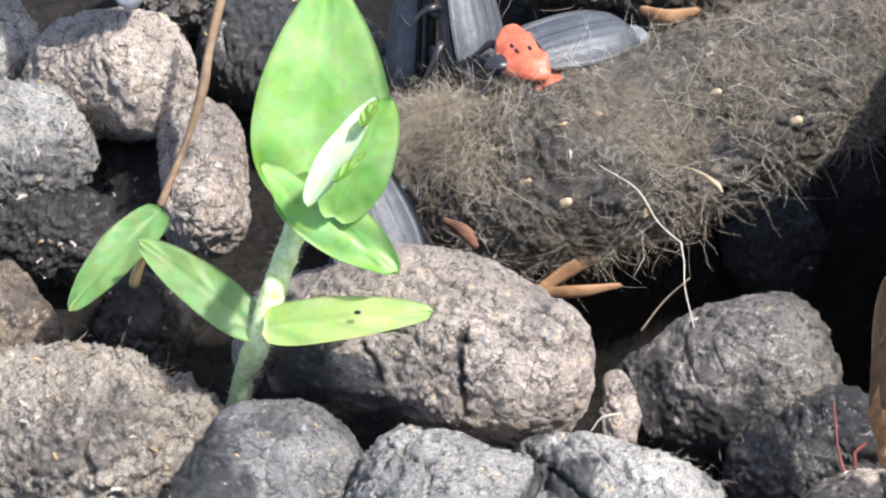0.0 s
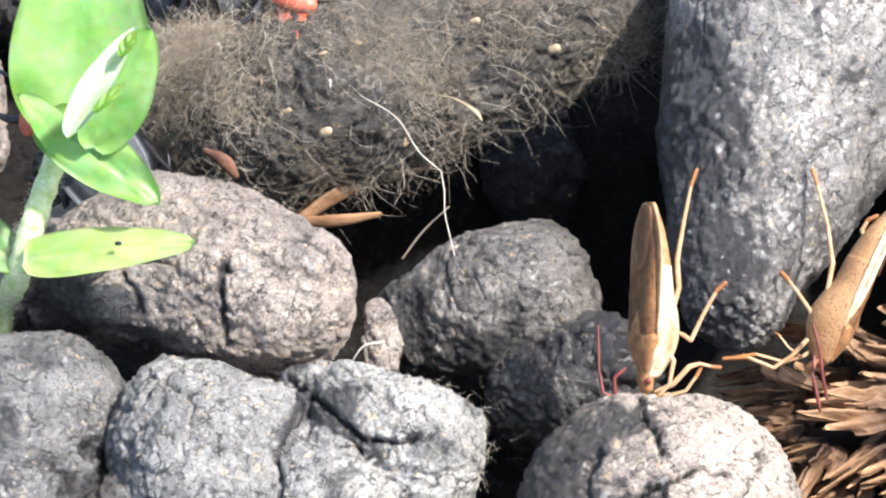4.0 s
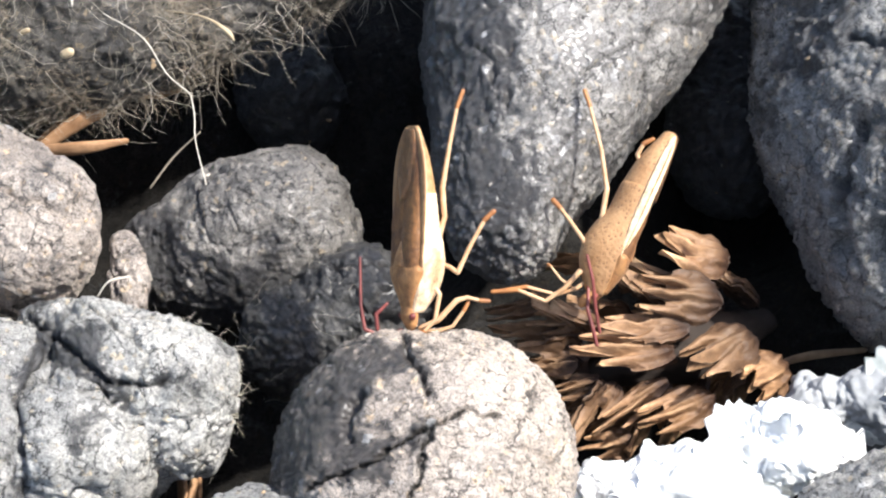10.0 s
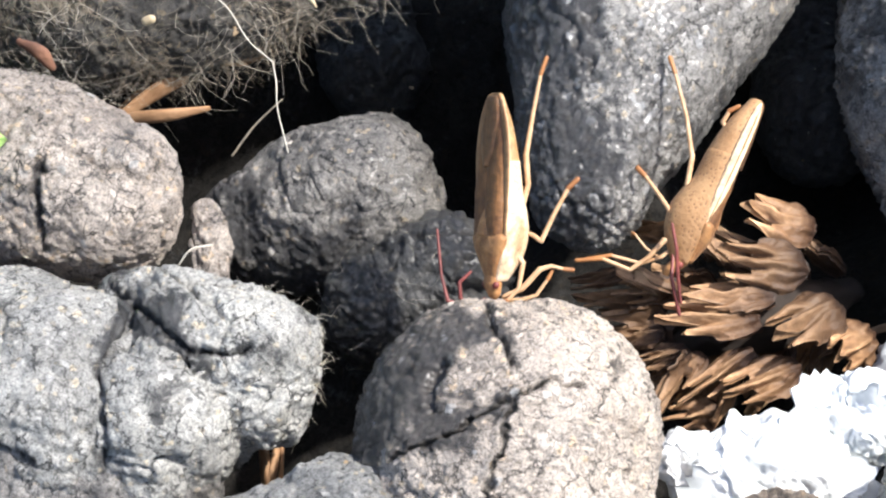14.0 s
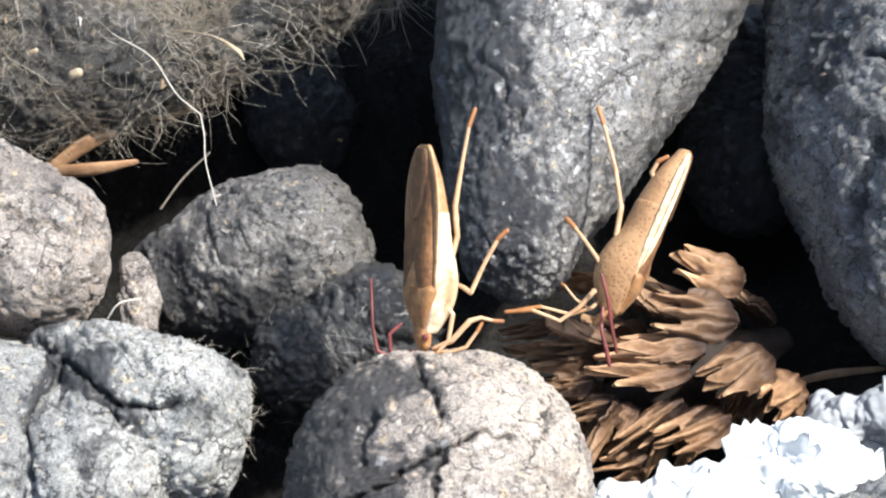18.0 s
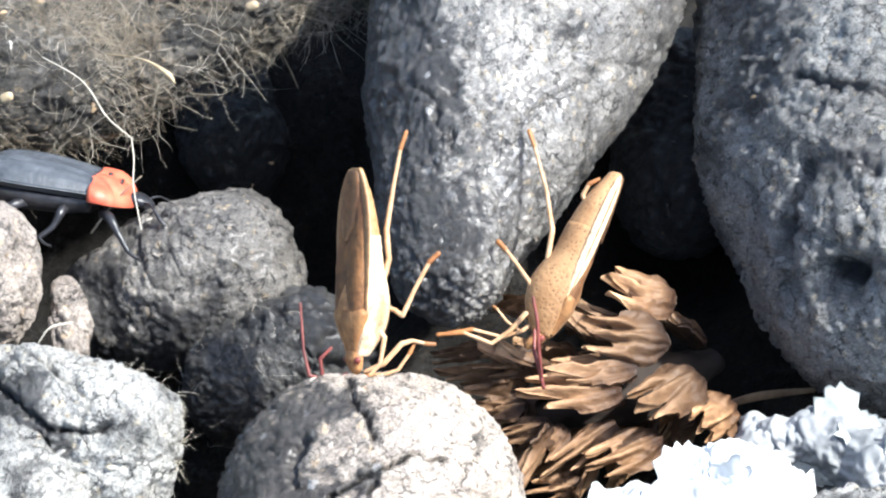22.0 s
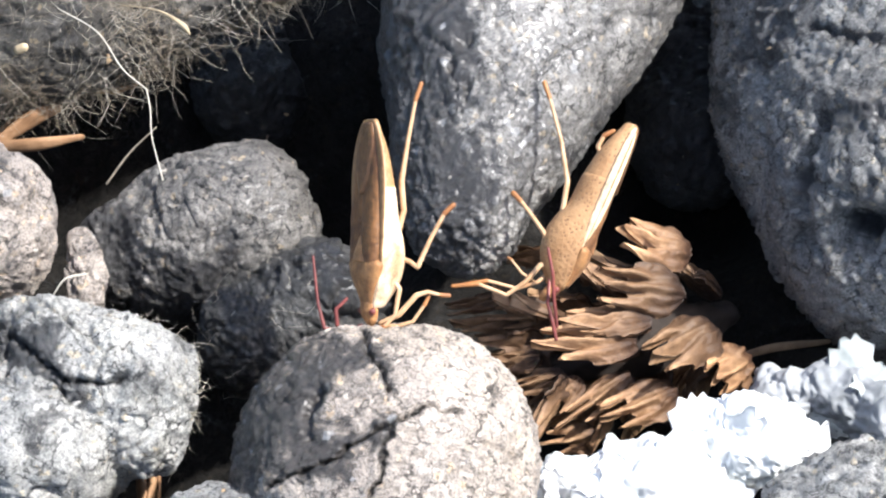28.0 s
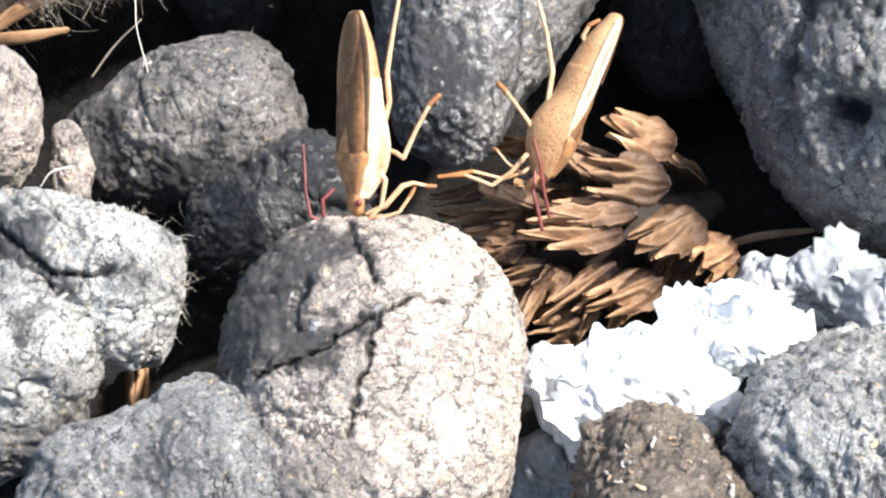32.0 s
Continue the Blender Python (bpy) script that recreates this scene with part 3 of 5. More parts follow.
    ("top_dropping", "rough grey dropping behind the dead stalk", [((-67.10, 49.29, 3.00), 120), ((-61.31, 51.45, 3.00), 130)], MIXED, 35, dict(grit=1.8)),
    # added where only black shade shows behind the cone
    ("low_dropping", "added filler low behind the cone, coloured black for shade", [((21.93, 28.11, -2.00), 120), ((21.00, 17.71, -3.00), 120)], SHADEBLACK, 22, dict(sides=110, rings=60, cap=24, grit=1.6)),
    ("broken_dropping", "thin broken piece of buff crust", [((-23.74, -0.22, 8.00), 24), ((-23.26, -2.71, 8.00), 33), ((-23.11, -4.91, 7.00), 30)], TAN, 23, dict(sides=120, rings=80, cap=20, swell=0.15, crack=0.2, grit=0.6, flat=1.0)),
]
DROPPINGS = {}
for name, label, spine, material, seed, more in LUMPS:
    DROPPINGS[name] = lump(name, label, spine, material, seed, **more)

twisted = thing("twisted_dropping", "pale grey twisted dropping with deep creases and a frayed end", "dropping", "dried droppings")
part("segment", lump_mesh("segment", [((-36.38, -13.82, 9.00), 168), ((-34.26, -16.38, 9.00), 185), ((-31.62, -19.18, 8.00), 180)], PALE, 2, sides=230, rings=100, cap=50, crack=0.5,
     # small dark marks along the creases paint their shade
     dents=(((-34.64, -21.26, 18.00), 1.0, 0.35),), splits=((((-28.08, -15.35, 17.00), (-27.47, -17.88, 17.00), (-28.26, -20.40, 17.00), (-27.62, -23.36, 17.00)), 0.3, 1.2), (((-38.48, -23.99, 15.00), (-35.89, -25.91, 15.00), (-33.37, -27.32, 15.00)), 0.25, 1.0)), film_shades=(((-28.09, -18.62, 16.00), 2.2, 0.3), ((-28.78, -13.83, 17.00), 0.8, 0.30), ((-26.09, -17.38, 17.00), 0.8, 0.30), ((-23.75, -19.25, 17.00), 0.8, 0.30), ((-22.73, -20.86, 17.00), 0.8, 0.30), ((-22.87, -23.14, 17.00), 0.8, 0.30), ((-27.29, -16.20, 17.00), 1.0, 0.26), ((-27.26, -19.94, 17.00), 1.0, 0.26), ((-27.85, -24.49, 17.00), 1.0, 0.26), ((-28.43, -28.04, 17.00), 1.0, 0.26), ((-28.28, -31.09, 17.00), 1.0, 0.26))), twisted, "smooth rounded middle of the roll")
TIPEND = part("segment", lump_mesh("segment", [((-27.88, -12.39, 10.00), 95), ((-23.94, -14.42, 11.00), 128), ((-19.73, -16.27, 11.00), 128), ((-16.52, -16.38, 10.00), 105)], PALE, 30, sides=220, rings=120, cap=46, ra=0.8, rb=0.32, crack=0.7, flat=0.95,
     splits=((((-28.92, -13.52, 16.00), (-25.48, -16.05, 16.00), (-23.30, -18.56, 16.00)), 0.14, 0.9), (((-23.17, -19.34, 17.00), (-21.35, -19.91, 17.00), (-19.21, -19.28, 17.00)), 0.16, 1.0), (((-23.17, -19.34, 17.00), (-24.08, -23.31, 17.00)), 0.14, 0.8)),
     # crease shade painted as a row of dark marks
     film_shades=(((-25.45, -16.56, 16.00), 2.2, 0.25), ((-28.78, -13.83, 17.00), 0.8, 0.30), ((-26.09, -17.38, 17.00), 0.8, 0.30), ((-23.75, -19.25, 17.00), 0.8, 0.30), ((-22.73, -20.86, 17.00), 0.8, 0.30), ((-22.87, -23.14, 17.00), 0.8, 0.30), ((-27.29, -16.20, 17.00), 1.0, 0.26), ((-27.26, -19.94, 17.00), 1.0, 0.26), ((-27.85, -24.49, 17.00), 1.0, 0.26), ((-28.43, -28.04, 17.00), 1.0, 0.26), ((-28.28, -31.09, 17.00), 1.0, 0.26)), cuts=(((-15.95, -19.29, 14.00), (0.72, -0.45, 0.53)), ((-20.93, -19.69, 17.50), (0.10, 0.35, 0.93)))), twisted, "broken pale end with frayed fibres")
part("segment", lump_mesh("segment", [((-30.11, -17.62, 8.00), 120), ((-25.78, -19.32, 9.00), 150), ((-22.71, -17.51, 8.00), 110)], PALE, 31, sides=200, rings=90, cap=40, crack=0.6,
     dents=(((-23.75, -28.85, 16.00), 1.3, 0.5),)), twisted, "folded underside of the roll")
part("segment", lump_mesh("segment", [((-39.93, -20.88, 6.00), 140), ((-32.36, -22.27, 6.00), 150), ((-25.84, -21.66, 6.00), 120)], MIXED, 32, sides=170, rings=100, cap=36), twisted, "darker gritty foot of the roll")


# ---- strands ----
def strand(start, way, length, radius, curl, rnd, steps=6, pull=None):
    """A thin three-sided hair that wanders from its start."""
    p, d = np.array(start, float), np.array(way, float)
    d /= np.linalg.norm(d)
    pts = [p.copy()]
    bend = np.array([rnd.gauss(0, 1) for _ in range(3)])
    for _ in range(steps - 1):
        d = d + curl * (bend + 0.7 * np.array([rnd.gauss(0, 1) for _ in range(3)]))
        if pull is not None:
            d = d - 0.35 * pull * max(0.0, float(d @ pull))
        d /= np.linalg.norm(d)
        p = p + d * length / (steps - 1)
        pts.append(p.copy())
    P = np.array(pts)
    T = np.gradient(P, axis=0)
    T /= np.linalg.norm(T, axis=1)[:, None]
    a = np.cross(T, (0.3, 0.5, 0.81))
    a /= np.linalg.norm(a, axis=1)[:, None]
    b = np.cross(T, a)
    taper = np.linspace(1, 0.45, steps)[:, None] * radius
    V = np.stack([P + taper * (np.cos(w) * a + np.sin(w) * b) for w in (0, 2.094, 4.189)], 1).reshape(-1, 3)
    return V, grid_faces(steps, 3, True)


def hair_on(ob, count, box, length, radius, curl, material, seed, name, label, lift=0.35):
    """Hairs rooted all over a stretch of a dropping, lying along its crust. box: lowest and highest x and y in mm."""
    rnd = random.Random(seed)
    me = ob.data
    co = np.empty(len(me.vertices) * 3)
    no = np.empty(len(me.vertices) * 3)
    me.vertices.foreach_get("co", co)
    me.vertices.foreach_get("normal", no)
    co, no = co.reshape(-1, 3) / MM, no.reshape(-1, 3)
    keep = np.flatnonzero((co[:, 0] > box[0]) & (co[:, 0] < box[1]) & (co[:, 1] > box[2]) & (co[:, 1] < box[3]) & (no @ np.array(NEAR) > -0.35))
    dense = np.clip(0.35 + 1.1 * vnoise(co[keep] / 5.0, seed + 3), 0.03, 1)
    out = []
    while len(out) < count:
        k = rnd.randrange(len(keep))
        if rnd.random() > dense[k]:
            continue
        c, n = co[keep[k]], no[keep[k]]
        t = np.cross(n, [rnd.gauss(0, 1) for _ in range(3)])
        t /= np.linalg.norm(t) + 1e-6
        out.append(strand(c, t + lift * abs(rnd.gauss(0, 1)) * n, length * rnd.uniform(0.5, 1.5), radius * rnd.uniform(0.6, 1.3), curl, rnd, pull=n * 0.8))
    v, f = join(out)
    tagged(part(name, mesh(name, v, f, material), ob.parent or ob, label), kind="stuff")


hairy = DROPPINGS["hairy_dropping"]
hair_on(hairy, 13000, (-60, 30, -20, 60), 2.3, 0.015, 0.48, HAIR, 41, "hair_mat", "matted brown animal hair")
hair_on(hairy, 3000, (-60, 30, -20, 60), 2.0, 0.013, 0.5, HAIR, 48, "hair_fuzz", "loose brown hair standing up", 0.9)
hair_on(hairy, 1500, (-60, 30, -20, 60), 4.2, 0.017, 0.55, PALEHAIR, 42, "pale_hair_tuft", "pale loose hairs", 0.9)
hair_on(TIPEND, 220, (-20, -13, -25, 20), 1.3, 0.015, 0.25, PALEHAIR, 43, "frayed_fringe", "pale frayed fibres", 0.6)
hair_on(DROPPINGS["crumbled_dropping"], 130, (-80, 0, -40, 40), 2.2, 0.02, 0.3, HAIR, 44, "fibres", "thin brown fibres")
hair_on(DROPPINGS["weathered_dropping"], 120, (-90, 0, -40, 60), 2.6, 0.02, 0.3, PALEHAIR, 45, "fibres", "thin pale fibres")
hair_on(DROPPINGS["small_dark_dropping"], 50, (-80, 60, -40, 60), 1.8, 0.016, 0.3, PALEHAIR, 46, "fibres", "thin pale fibres", 0.8)
hair_on(DROPPINGS["back_brown_dropping"], 500, (-80, 60, -40, 90), 3.0, 0.03, 0.3, HAIR, 47, "hair_mat", "matted brown animal hair")


def crumbs(ob, count, seed, material, size=0.28):
    """Pale crumbs and husks stuck into a dropping's crust, each a small flattened chip."""
    rnd = random.Random(seed)
    me = ob.data
    co = np.empty(len(me.vertices) * 3)
    no = np.empty(len(me.vertices) * 3)
    me.vertices.foreach_get("co", co)
    me.vertices.foreach_get("normal", no)
    co, no = co.reshape(-1, 3), no.reshape(-1, 3)
    seen = np.flatnonzero(no @ np.array(NEAR) > 0.25)
    for _ in range(count):
        k = seen[rnd.randrange(len(seen))]
        c = part("crumb", CRUMBS[rnd.randrange(len(CRUMBS))], ob.parent if ob.parent else ob)
        turn = Vector(no[k]).to_track_quat("Z", "Y").to_matrix().to_4x4()
        sz = size * rnd.uniform(0.6, 1.5)
        c.matrix_basis = Matrix.Translation(Vector(co[k])) @ turn @ Matrix.Rotation(rnd.uniform(0, 6.28), 4, "Z") @ Matrix.Diagonal((sz, sz * rnd.uniform(0.6, 1), sz * 0.7, 1))


def crumb_mesh(seed, material):
    v, n, f, _ = tube([(-0.5, 0, 0, 0.55), (0.5, 0, 0, 0.65)], 9, 3, 3, flat=0.7)
    return mesh("crumb", v + n * (0.55 * vnoise(v * 1.9 + seed, seed))[:, None], f, material)


CHIP = plain("crumb", (0.26, 0.235, 0.20), (0.50, 0.46, 0.40), 900, 0.5, 0.08)
CHIPTAN = plain("tan_crumb", (0.30, 0.20, 0.11), (0.48, 0.36, 0.22), 900, 0.55, 0.08)
CRUMBS = [crumb_mesh(k, CHIP if k % 3 else CHIPTAN) for k in range(6)]
for seed, (name, ob) in enumerate(DROPPINGS.items()):
    many = {"gritty_dropping": 40, "crumbled_dropping": 30, "wide_grey_dropping": 26, "weathered_dropping": 20, "left_dropping": 18, "pale_weathered_dropping": 14, "hairy_dropping": 16, "broken_dropping": 0}
    crumbs(ob, many.get(name, 8), 300 + seed, None, 0.27 if many.get(name, 0) > 13 else 0.18)


def view_at(place, turn=0):
    """The pose at a place (mm) of a thing drawn face on to the slope that the pile shows: x right, y up the slope, z out of it."""
    return pose(place[0] * MM, place[1] * MM, place[2] * MM, 40, 0, 0) @ pose(0, 0, 0, 0, 0, turn)


def px(rows):
    """Plan units to millimetres."""
    return [tuple(c * PX for c in r) for r in rows]


# ---- flaky white residue ----
def flakes(name, label, spine, material, seed, sides=150, rings=80):
    rows = [(*p, r * PX) for p, r in spine]
    v, n, f, share = tube(rows, sides, rings, 30, 0.8, 0.8)
    p = v + seed * 11.0
    warp = np.stack([vnoise(p / 1.5, seed + k) for k in range(3)], 1)
    f1, f2, own = cells(p * (0.42, 0.30, 0.42) + 0.5 * warp, seed + 4)
    h = 0.25 * (own - 0.45) + 0.8 * fbm(p / 3.0, 4, seed + 5) - 0.25 * np.exp(-((f2 - f1) / 0.06) ** 2)
    f1, f2, own = cells(p * (1.1, 0.5, 1.1) + 0.5 * warp, seed + 8)
    h += 0.14 * (own - 0.5) + 0.10 * fbm(p / 0.5, 3, seed + 9)
    ob = new(name, mesh(name, v + n * h[:, None], f, material))
    return tagged(ob, label, "residue", "white residue")


flakes("white_flake_clump", "bright white flaky dried clump beside the cone", [((19.79, -18.55, 8.00), 62), ((22.53, -19.30, 9.00), 78), ((25.05, -19.06, 8.00), 55)], ASH, 60)
flakes("white_crust", "white crusted flakes in front of the cone", [((8.82, -20.11, 6.00), 45), ((12.03, -21.62, 6.00), 85), ((16.04, -21.84, 7.00), 85), ((19.30, -22.62, 6.00), 70)], ASH, 61)
flakes("grey_crust_piece", "grey papery flakes under the big dropping", [((25.43, -11.92, 4.00), 60), ((28.64, -12.69, 5.00), 62), ((32.22, -14.77, 5.00), 80), ((35.40, -16.32, 5.00), 80)], ASHGREY, 62)
flakes("grey_crumb_piece", "grey crumbly flakes low in front of the cone", [((9.07, -23.95, 0.00), 60), ((12.87, -24.96, 0.00), 70)], ASHGREY, 63)


def flake_mesh(seed, material):
    """A thin brittle sheet with a torn outline, gently curled; about 2 mm across."""
    rnd = random.Random(seed)
    rings, around = 6, 26
    rim = [rnd.uniform(0.75, 1.2) for _ in range(around)]
    top = []
    for i in range(rings):
        for k in range(around):
            a, r = 2 * math.pi * k / around, (i + 0.02) / (rings - 1) * (1 + (rim[k] - 1) * (i / (rings - 1)) ** 2)
            x, y = 1.25 * r * math.cos(a), 0.85 * r * math.sin(a)
            top.append((x, y, 0.10 * x * x - 0.16 * y * y + 0.05 * math.sin(5 * x + seed)))
    v = np.array(top)
    v[:, 2] += 0.10 * fbm(v / 0.5 + seed, 3, seed)
    low = v - (0.0, 0.0, 0.16)
    n = len(v)
    f = grid_faces(rings, around, True) + [q[::-1] for q in grid_faces(rings, around, True, base=n)]
    e = (rings - 1) * around
    f += [(e + k, e + n + k, e + n + (k + 1) % around, e + (k + 1) % around) for k in range(around)]
    return mesh("flake", np.concatenate([v, low]), f, material)


def shards(ob, count, material, seed):
    """Thin flakes that lie on a clump, each half sunk into it."""
    rnd = random.Random(seed)
    me = ob.data
    co, no = np.empty(len(me.vertices) * 3), np.empty(len(me.vertices) * 3)
    me.vertices.foreach_get("co", co)
    me.vertices.foreach_get("normal", no)
    co, no = co.reshape(-1, 3), no.reshape(-1, 3)
    seen = np.flatnonzero(no @ np.array(NEAR) > 0.35)
    kinds = [flake_mesh(seed + k, material) for k in range(4)]
    for _ in range(count):
        k = seen[rnd.randrange(len(seen))]
        way = Vector(no[k]) * 0.5 + NEAR + Vector([rnd.uniform(-0.3, 0.3) for _ in range(3)])
        size = rnd.uniform(1.2, 2.2)
        part("flake", kinds[rnd.randrange(4)], ob).matrix_basis = Matrix.Translation(Vector(co[k])) @ way.to_track_quat("Z", "Y").to_matrix().to_4x4() @ Matrix.Rotation(rnd.uniform(0, 6.28), 4, "Z") @ Matrix.Diagonal((size, size, size, 1))


for name, count, material, seed in (("white_crust", 9, ASH, 71), ("white_flake_clump", 5, ASH, 72), ("grey_crust_piece", 8, ASHPALE, 73), ("grey_crumb_piece", 4, ASHGREY, 74)):
    shards(scene.objects[name], count, material, seed)


# ---- cone ----
def cone_scale(seed):
    """A woody fan-shaped scale, thick and ridged, with three curved beaks: root at 0, tip along +y, outer face +z; 5 mm each way."""
    rnd = random.Random(seed)
    rows, cols = 20, 25
    top, low = [], []
    skew, hump = rnd.uniform(-0.10, 0.10), rnd.uniform(0.8, 1.2)
    beaks = [(c + rnd.uniform(-0.08, 0.08), g * rnd.uniform(0.7, 1.3)) for c, g in ((-0.66, 0.95), (0.02, 1.3), (0.66, 0.95))]
    for i in range(rows):
        t = i / (rows - 1)
        half = 2.5 * (0.42 + 0.58 * math.sin(min(1, t / 0.55) * math.pi / 2)) * (1 - 0.12 * max(0, t - 0.62) / 0.38)
        for j in range(cols):
            u = 2 * j / (cols - 1) - 1
            beak = sum(g * math.exp(-((u - c) / 0.15) ** 4) for c, g in beaks)
            y = 3.2 * t - 0.35 * u * u * t + 2.3 * beak * max(0, t - 0.5) ** 1.6 * 2.8 + skew * u * t * 4
            z = hump * (0.95 * math.sin(math.pi * min(1, 0.15 + 0.75 * t)) * (1 - 0.85 * u * u)) + 1.2 * beak * max(0, t - 0.55) ** 1.3 * 1.9 - 0.9 * max(0, t - 0.7)
            z += 0.15 * math.cos(u * 14 + skew * 9) * min(1, 2.5 * t) - 0.25 * math.exp(-((t - 0.62) / 0.05) ** 2) * (0.4 + 0.6 * u * u)
            top.append((u * half + 0.5 * skew * t * t, y, z))
            low.append((u * half * 0.9, y - 0.15, min(z - 0.22, z * 0.3 - 0.45 * (1 - t) - 0.1)))
    v = np.array(top + low)
    f = grid_faces(rows, cols) + [q[::-1] for q in grid_faces(rows, cols, base=rows * cols)]
    n = rows * cols
    edge = [j for j in range(cols - 1, -1, -1)] + [i * cols for i in range(1, rows)] + [(rows - 1) * cols + j for j in range(1, cols)] + [i * cols + cols - 1 for i in range(rows - 2, -1, -1)]
    f += [(b, a, a + n, b + n) for a, b in zip(edge, edge[1:])]
    v += 0.22 * np.stack([vnoise(v / 1.1 + seed, seed + k) for k in range(3)], 1) + 0.09 * np.stack([vnoise(v / 0.4 + seed, seed + 5 + k) for k in range(3)], 1)
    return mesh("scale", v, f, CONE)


CONE_FACE = (  # root x, y and tip x, y of the scales on the open face, and how wide each is
    (5.5, 6.2, 0.3, 8.0, 4.0),
    (4.8, 3.6, -1.5, 4.5, 4.0),
    (7.0, 1.1, 2.2, -1.1, 4.4),
    (1.4, 0.4, -5.0, 0.1, 3.6),
    (4.1, -3.2, -1.1, -5.1, 3.6),
    (1.1, -2.0, -3.5, -5.2, 2.3),
    (-2.4, -2.2, -4.9, -4.7, 2.3),
    (-3.6, -1.9, -7.3, -3.0, 1.9),
    (-4.2, 2.4, -8.3, 2.0, 2.7),
    (-5.2, 0.7, -9.6, -0.1, 2.3),
    (-5.1, -0.7, -8.7, -1.4, 2.2),
    (-7.4, 3.4, -11.6, 2.5, 1.6),
    (-3.2, 6.2, -7.9, 6.4, 2.0),
    (2.4, 1.9, -3.5, 1.6, 3.0),
    (-1.1, -6.2, -5.0, -6.8, 2.6),
    (9.3, -1.1, 6.2, -2.7, 4.0),
    (-5.6, 1.7, -10.5, 1.2, 1.9))


def cone():
    ob = thing("pine_cone", "open brown pine cone lying between the droppings", "cone", m=view_at((13.60, -8.69, 6.00)))
    axis = Vector((-0.86, -0.22, 0.46)).normalized()
    side = axis.cross(Vector((0, 0, 1))).normalized()
    third = axis.cross(side)
    rnd = random.Random(5)
    kinds = [cone_scale(k) for k in range(9)]
    length = 15.0
    core = [tuple(axis * (length * (c - 0.55)) + Vector((1.5, 0.0, -7.0))) + (2.4 * math.sin(math.pi * (0.14 + 0.76 * c)),) for c in np.linspace(0, 1, 8)]
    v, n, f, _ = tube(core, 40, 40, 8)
    part("core", mesh("core", v + 0.3 * n * vnoise(v, 70)[:, None], f, CONESHADE), ob, "woody core, coloured near black for the shaded gaps")

    def set_scale(at, d, face, wide, long):
        d = d.normalized()
        face = (face - d * face.dot(d)).normalized()
        m = Matrix((d.cross(face), d, face)).transposed().to_4x4()
        m.translation = at * MM
        part("scale", kinds[rnd.randrange(9)], ob).matrix_basis = m @ Matrix.Rotation(rnd.uniform(-0.25, 0.25), 4, "Y") @ Matrix.Diagonal((wide, long, 0.5 * (wide + long), 1))

    bulge = lambda x, y: math.sqrt(max(0.0, 110.0 - (x - 1.0) ** 2 - (y + 0.5) ** 2)) - 8.5
    for x0, y0, x1, y1, wide in CONE_FACE:
        a, b = Vector((x0, y0, bulge(x0, y0) - 2.6)), Vector((x1, y1, bulge(x1, y1) + 1.3))
        set_scale(a, b - a, Vector((0.35, 0.45 + rnd.uniform(-0.3, 0.3), 1.0)), 0.95 * wide / 5.0, (b - a).length / 5.3)
    for k in range(26):                              # the scales behind and below
        c, th = (k + 0.5) / 26, k * 2.39996
        out = side * math.cos(th) + third * math.sin(th)
        if out.z > 0.35:
            continue
        at = axis * (length * (c - 0.58)) + out * (3.0 * math.sin(math.pi * (0.18 + 0.70 * c))) + Vector((1.0, 0.0, -4.5))
        d = out + axis * (1.1 + 0.8 * c * c)
        set_scale(at, d, -axis, 0.85, 1.0)


cone()


# ---- dry needles, twig, thread ----
def needle(name, label, rows, material, flat=0.35, category="needle", group="dry needles", sides=10):
    v, f = rod([(*p, r) for p, r in rows], sides, flat=flat)
    return tagged(new(name, mesh(name, v, f, material)), label, category, group)


needle("dry_needle", "orange-brown dry needle in the gap", [((-31.17, 12.44, 4.00), 0.5), ((-28.31, 14.23, 5.00), 0.75), ((-26.58, 15.14, 5.00), 0.4)], NEEDLE)
needle("dry_needle", "orange-brown dry needle in the gap", [((-31.00, 11.37, 5.00), 0.5), ((-27.55, 10.78, 6.00), 0.55), ((-24.50, 11.43, 6.00), 0.25)], NEEDLE)
needle("dry_needle", "orange-brown dry needle in the gap", [((-31.57, 13.62, 3.00), 0.4), ((-29.78, 14.83, 4.00), 0.5), ((-28.51, 16.04, 4.00), 0.3)], NEEDLE)
needle("dry_leaf_scrap", "orange dry leaf scrap below the hairy dropping", [((-24.01, 18.71, 3.00), 0.25), ((-22.53, 19.08, 3.00), 0.55), ((-21.18, 19.33, 3.00), 0.25)], NEEDLE, 0.5, "leaf")
needle("dry_leaf_scrap", "curled reddish dry leaf scrap on a dropping", [((-37.43, 11.31, 13.41), 0.3), ((-36.01, 10.75, 12.94), 0.6), ((-35.25, 10.56, 11.48), 0.3)], SCRAP, 0.5, "leaf")
needle("dry_stalk", "pale dry stalk end in front of the roll", [((-38.87, -32.30, 18.00), 0.36), ((-38.39, -29.57, 17.50), 0.26), ((-37.44, -26.29, 16.00), 0.14)], HAIR, 0.9, "stalk", "")
needle("dry_needle", "brown dry needle in the front gap", [((-18.16, -16.06, 3.00), 0.6), ((-18.41, -18.92, 3.00), 0.95), ((-18.95, -21.03, 2.00), 0.7)], NEEDLE)
needle("dry_needle", "brown dry needle in the front gap", [((-19.34, -15.61, 3.00), 0.7), ((-18.99, -18.44, 3.00), 1.0), ((-18.71, -21.27, 2.00), 0.8)], NEEDLE)
needle("dry_needle", "brown dry needle in the front gap", [((-18.20, -14.61, 2.00), 0.5), ((-17.97, -17.71, 2.00), 0.6), ((-18.18, -20.56, 1.00), 0.5)], NEEDLE)
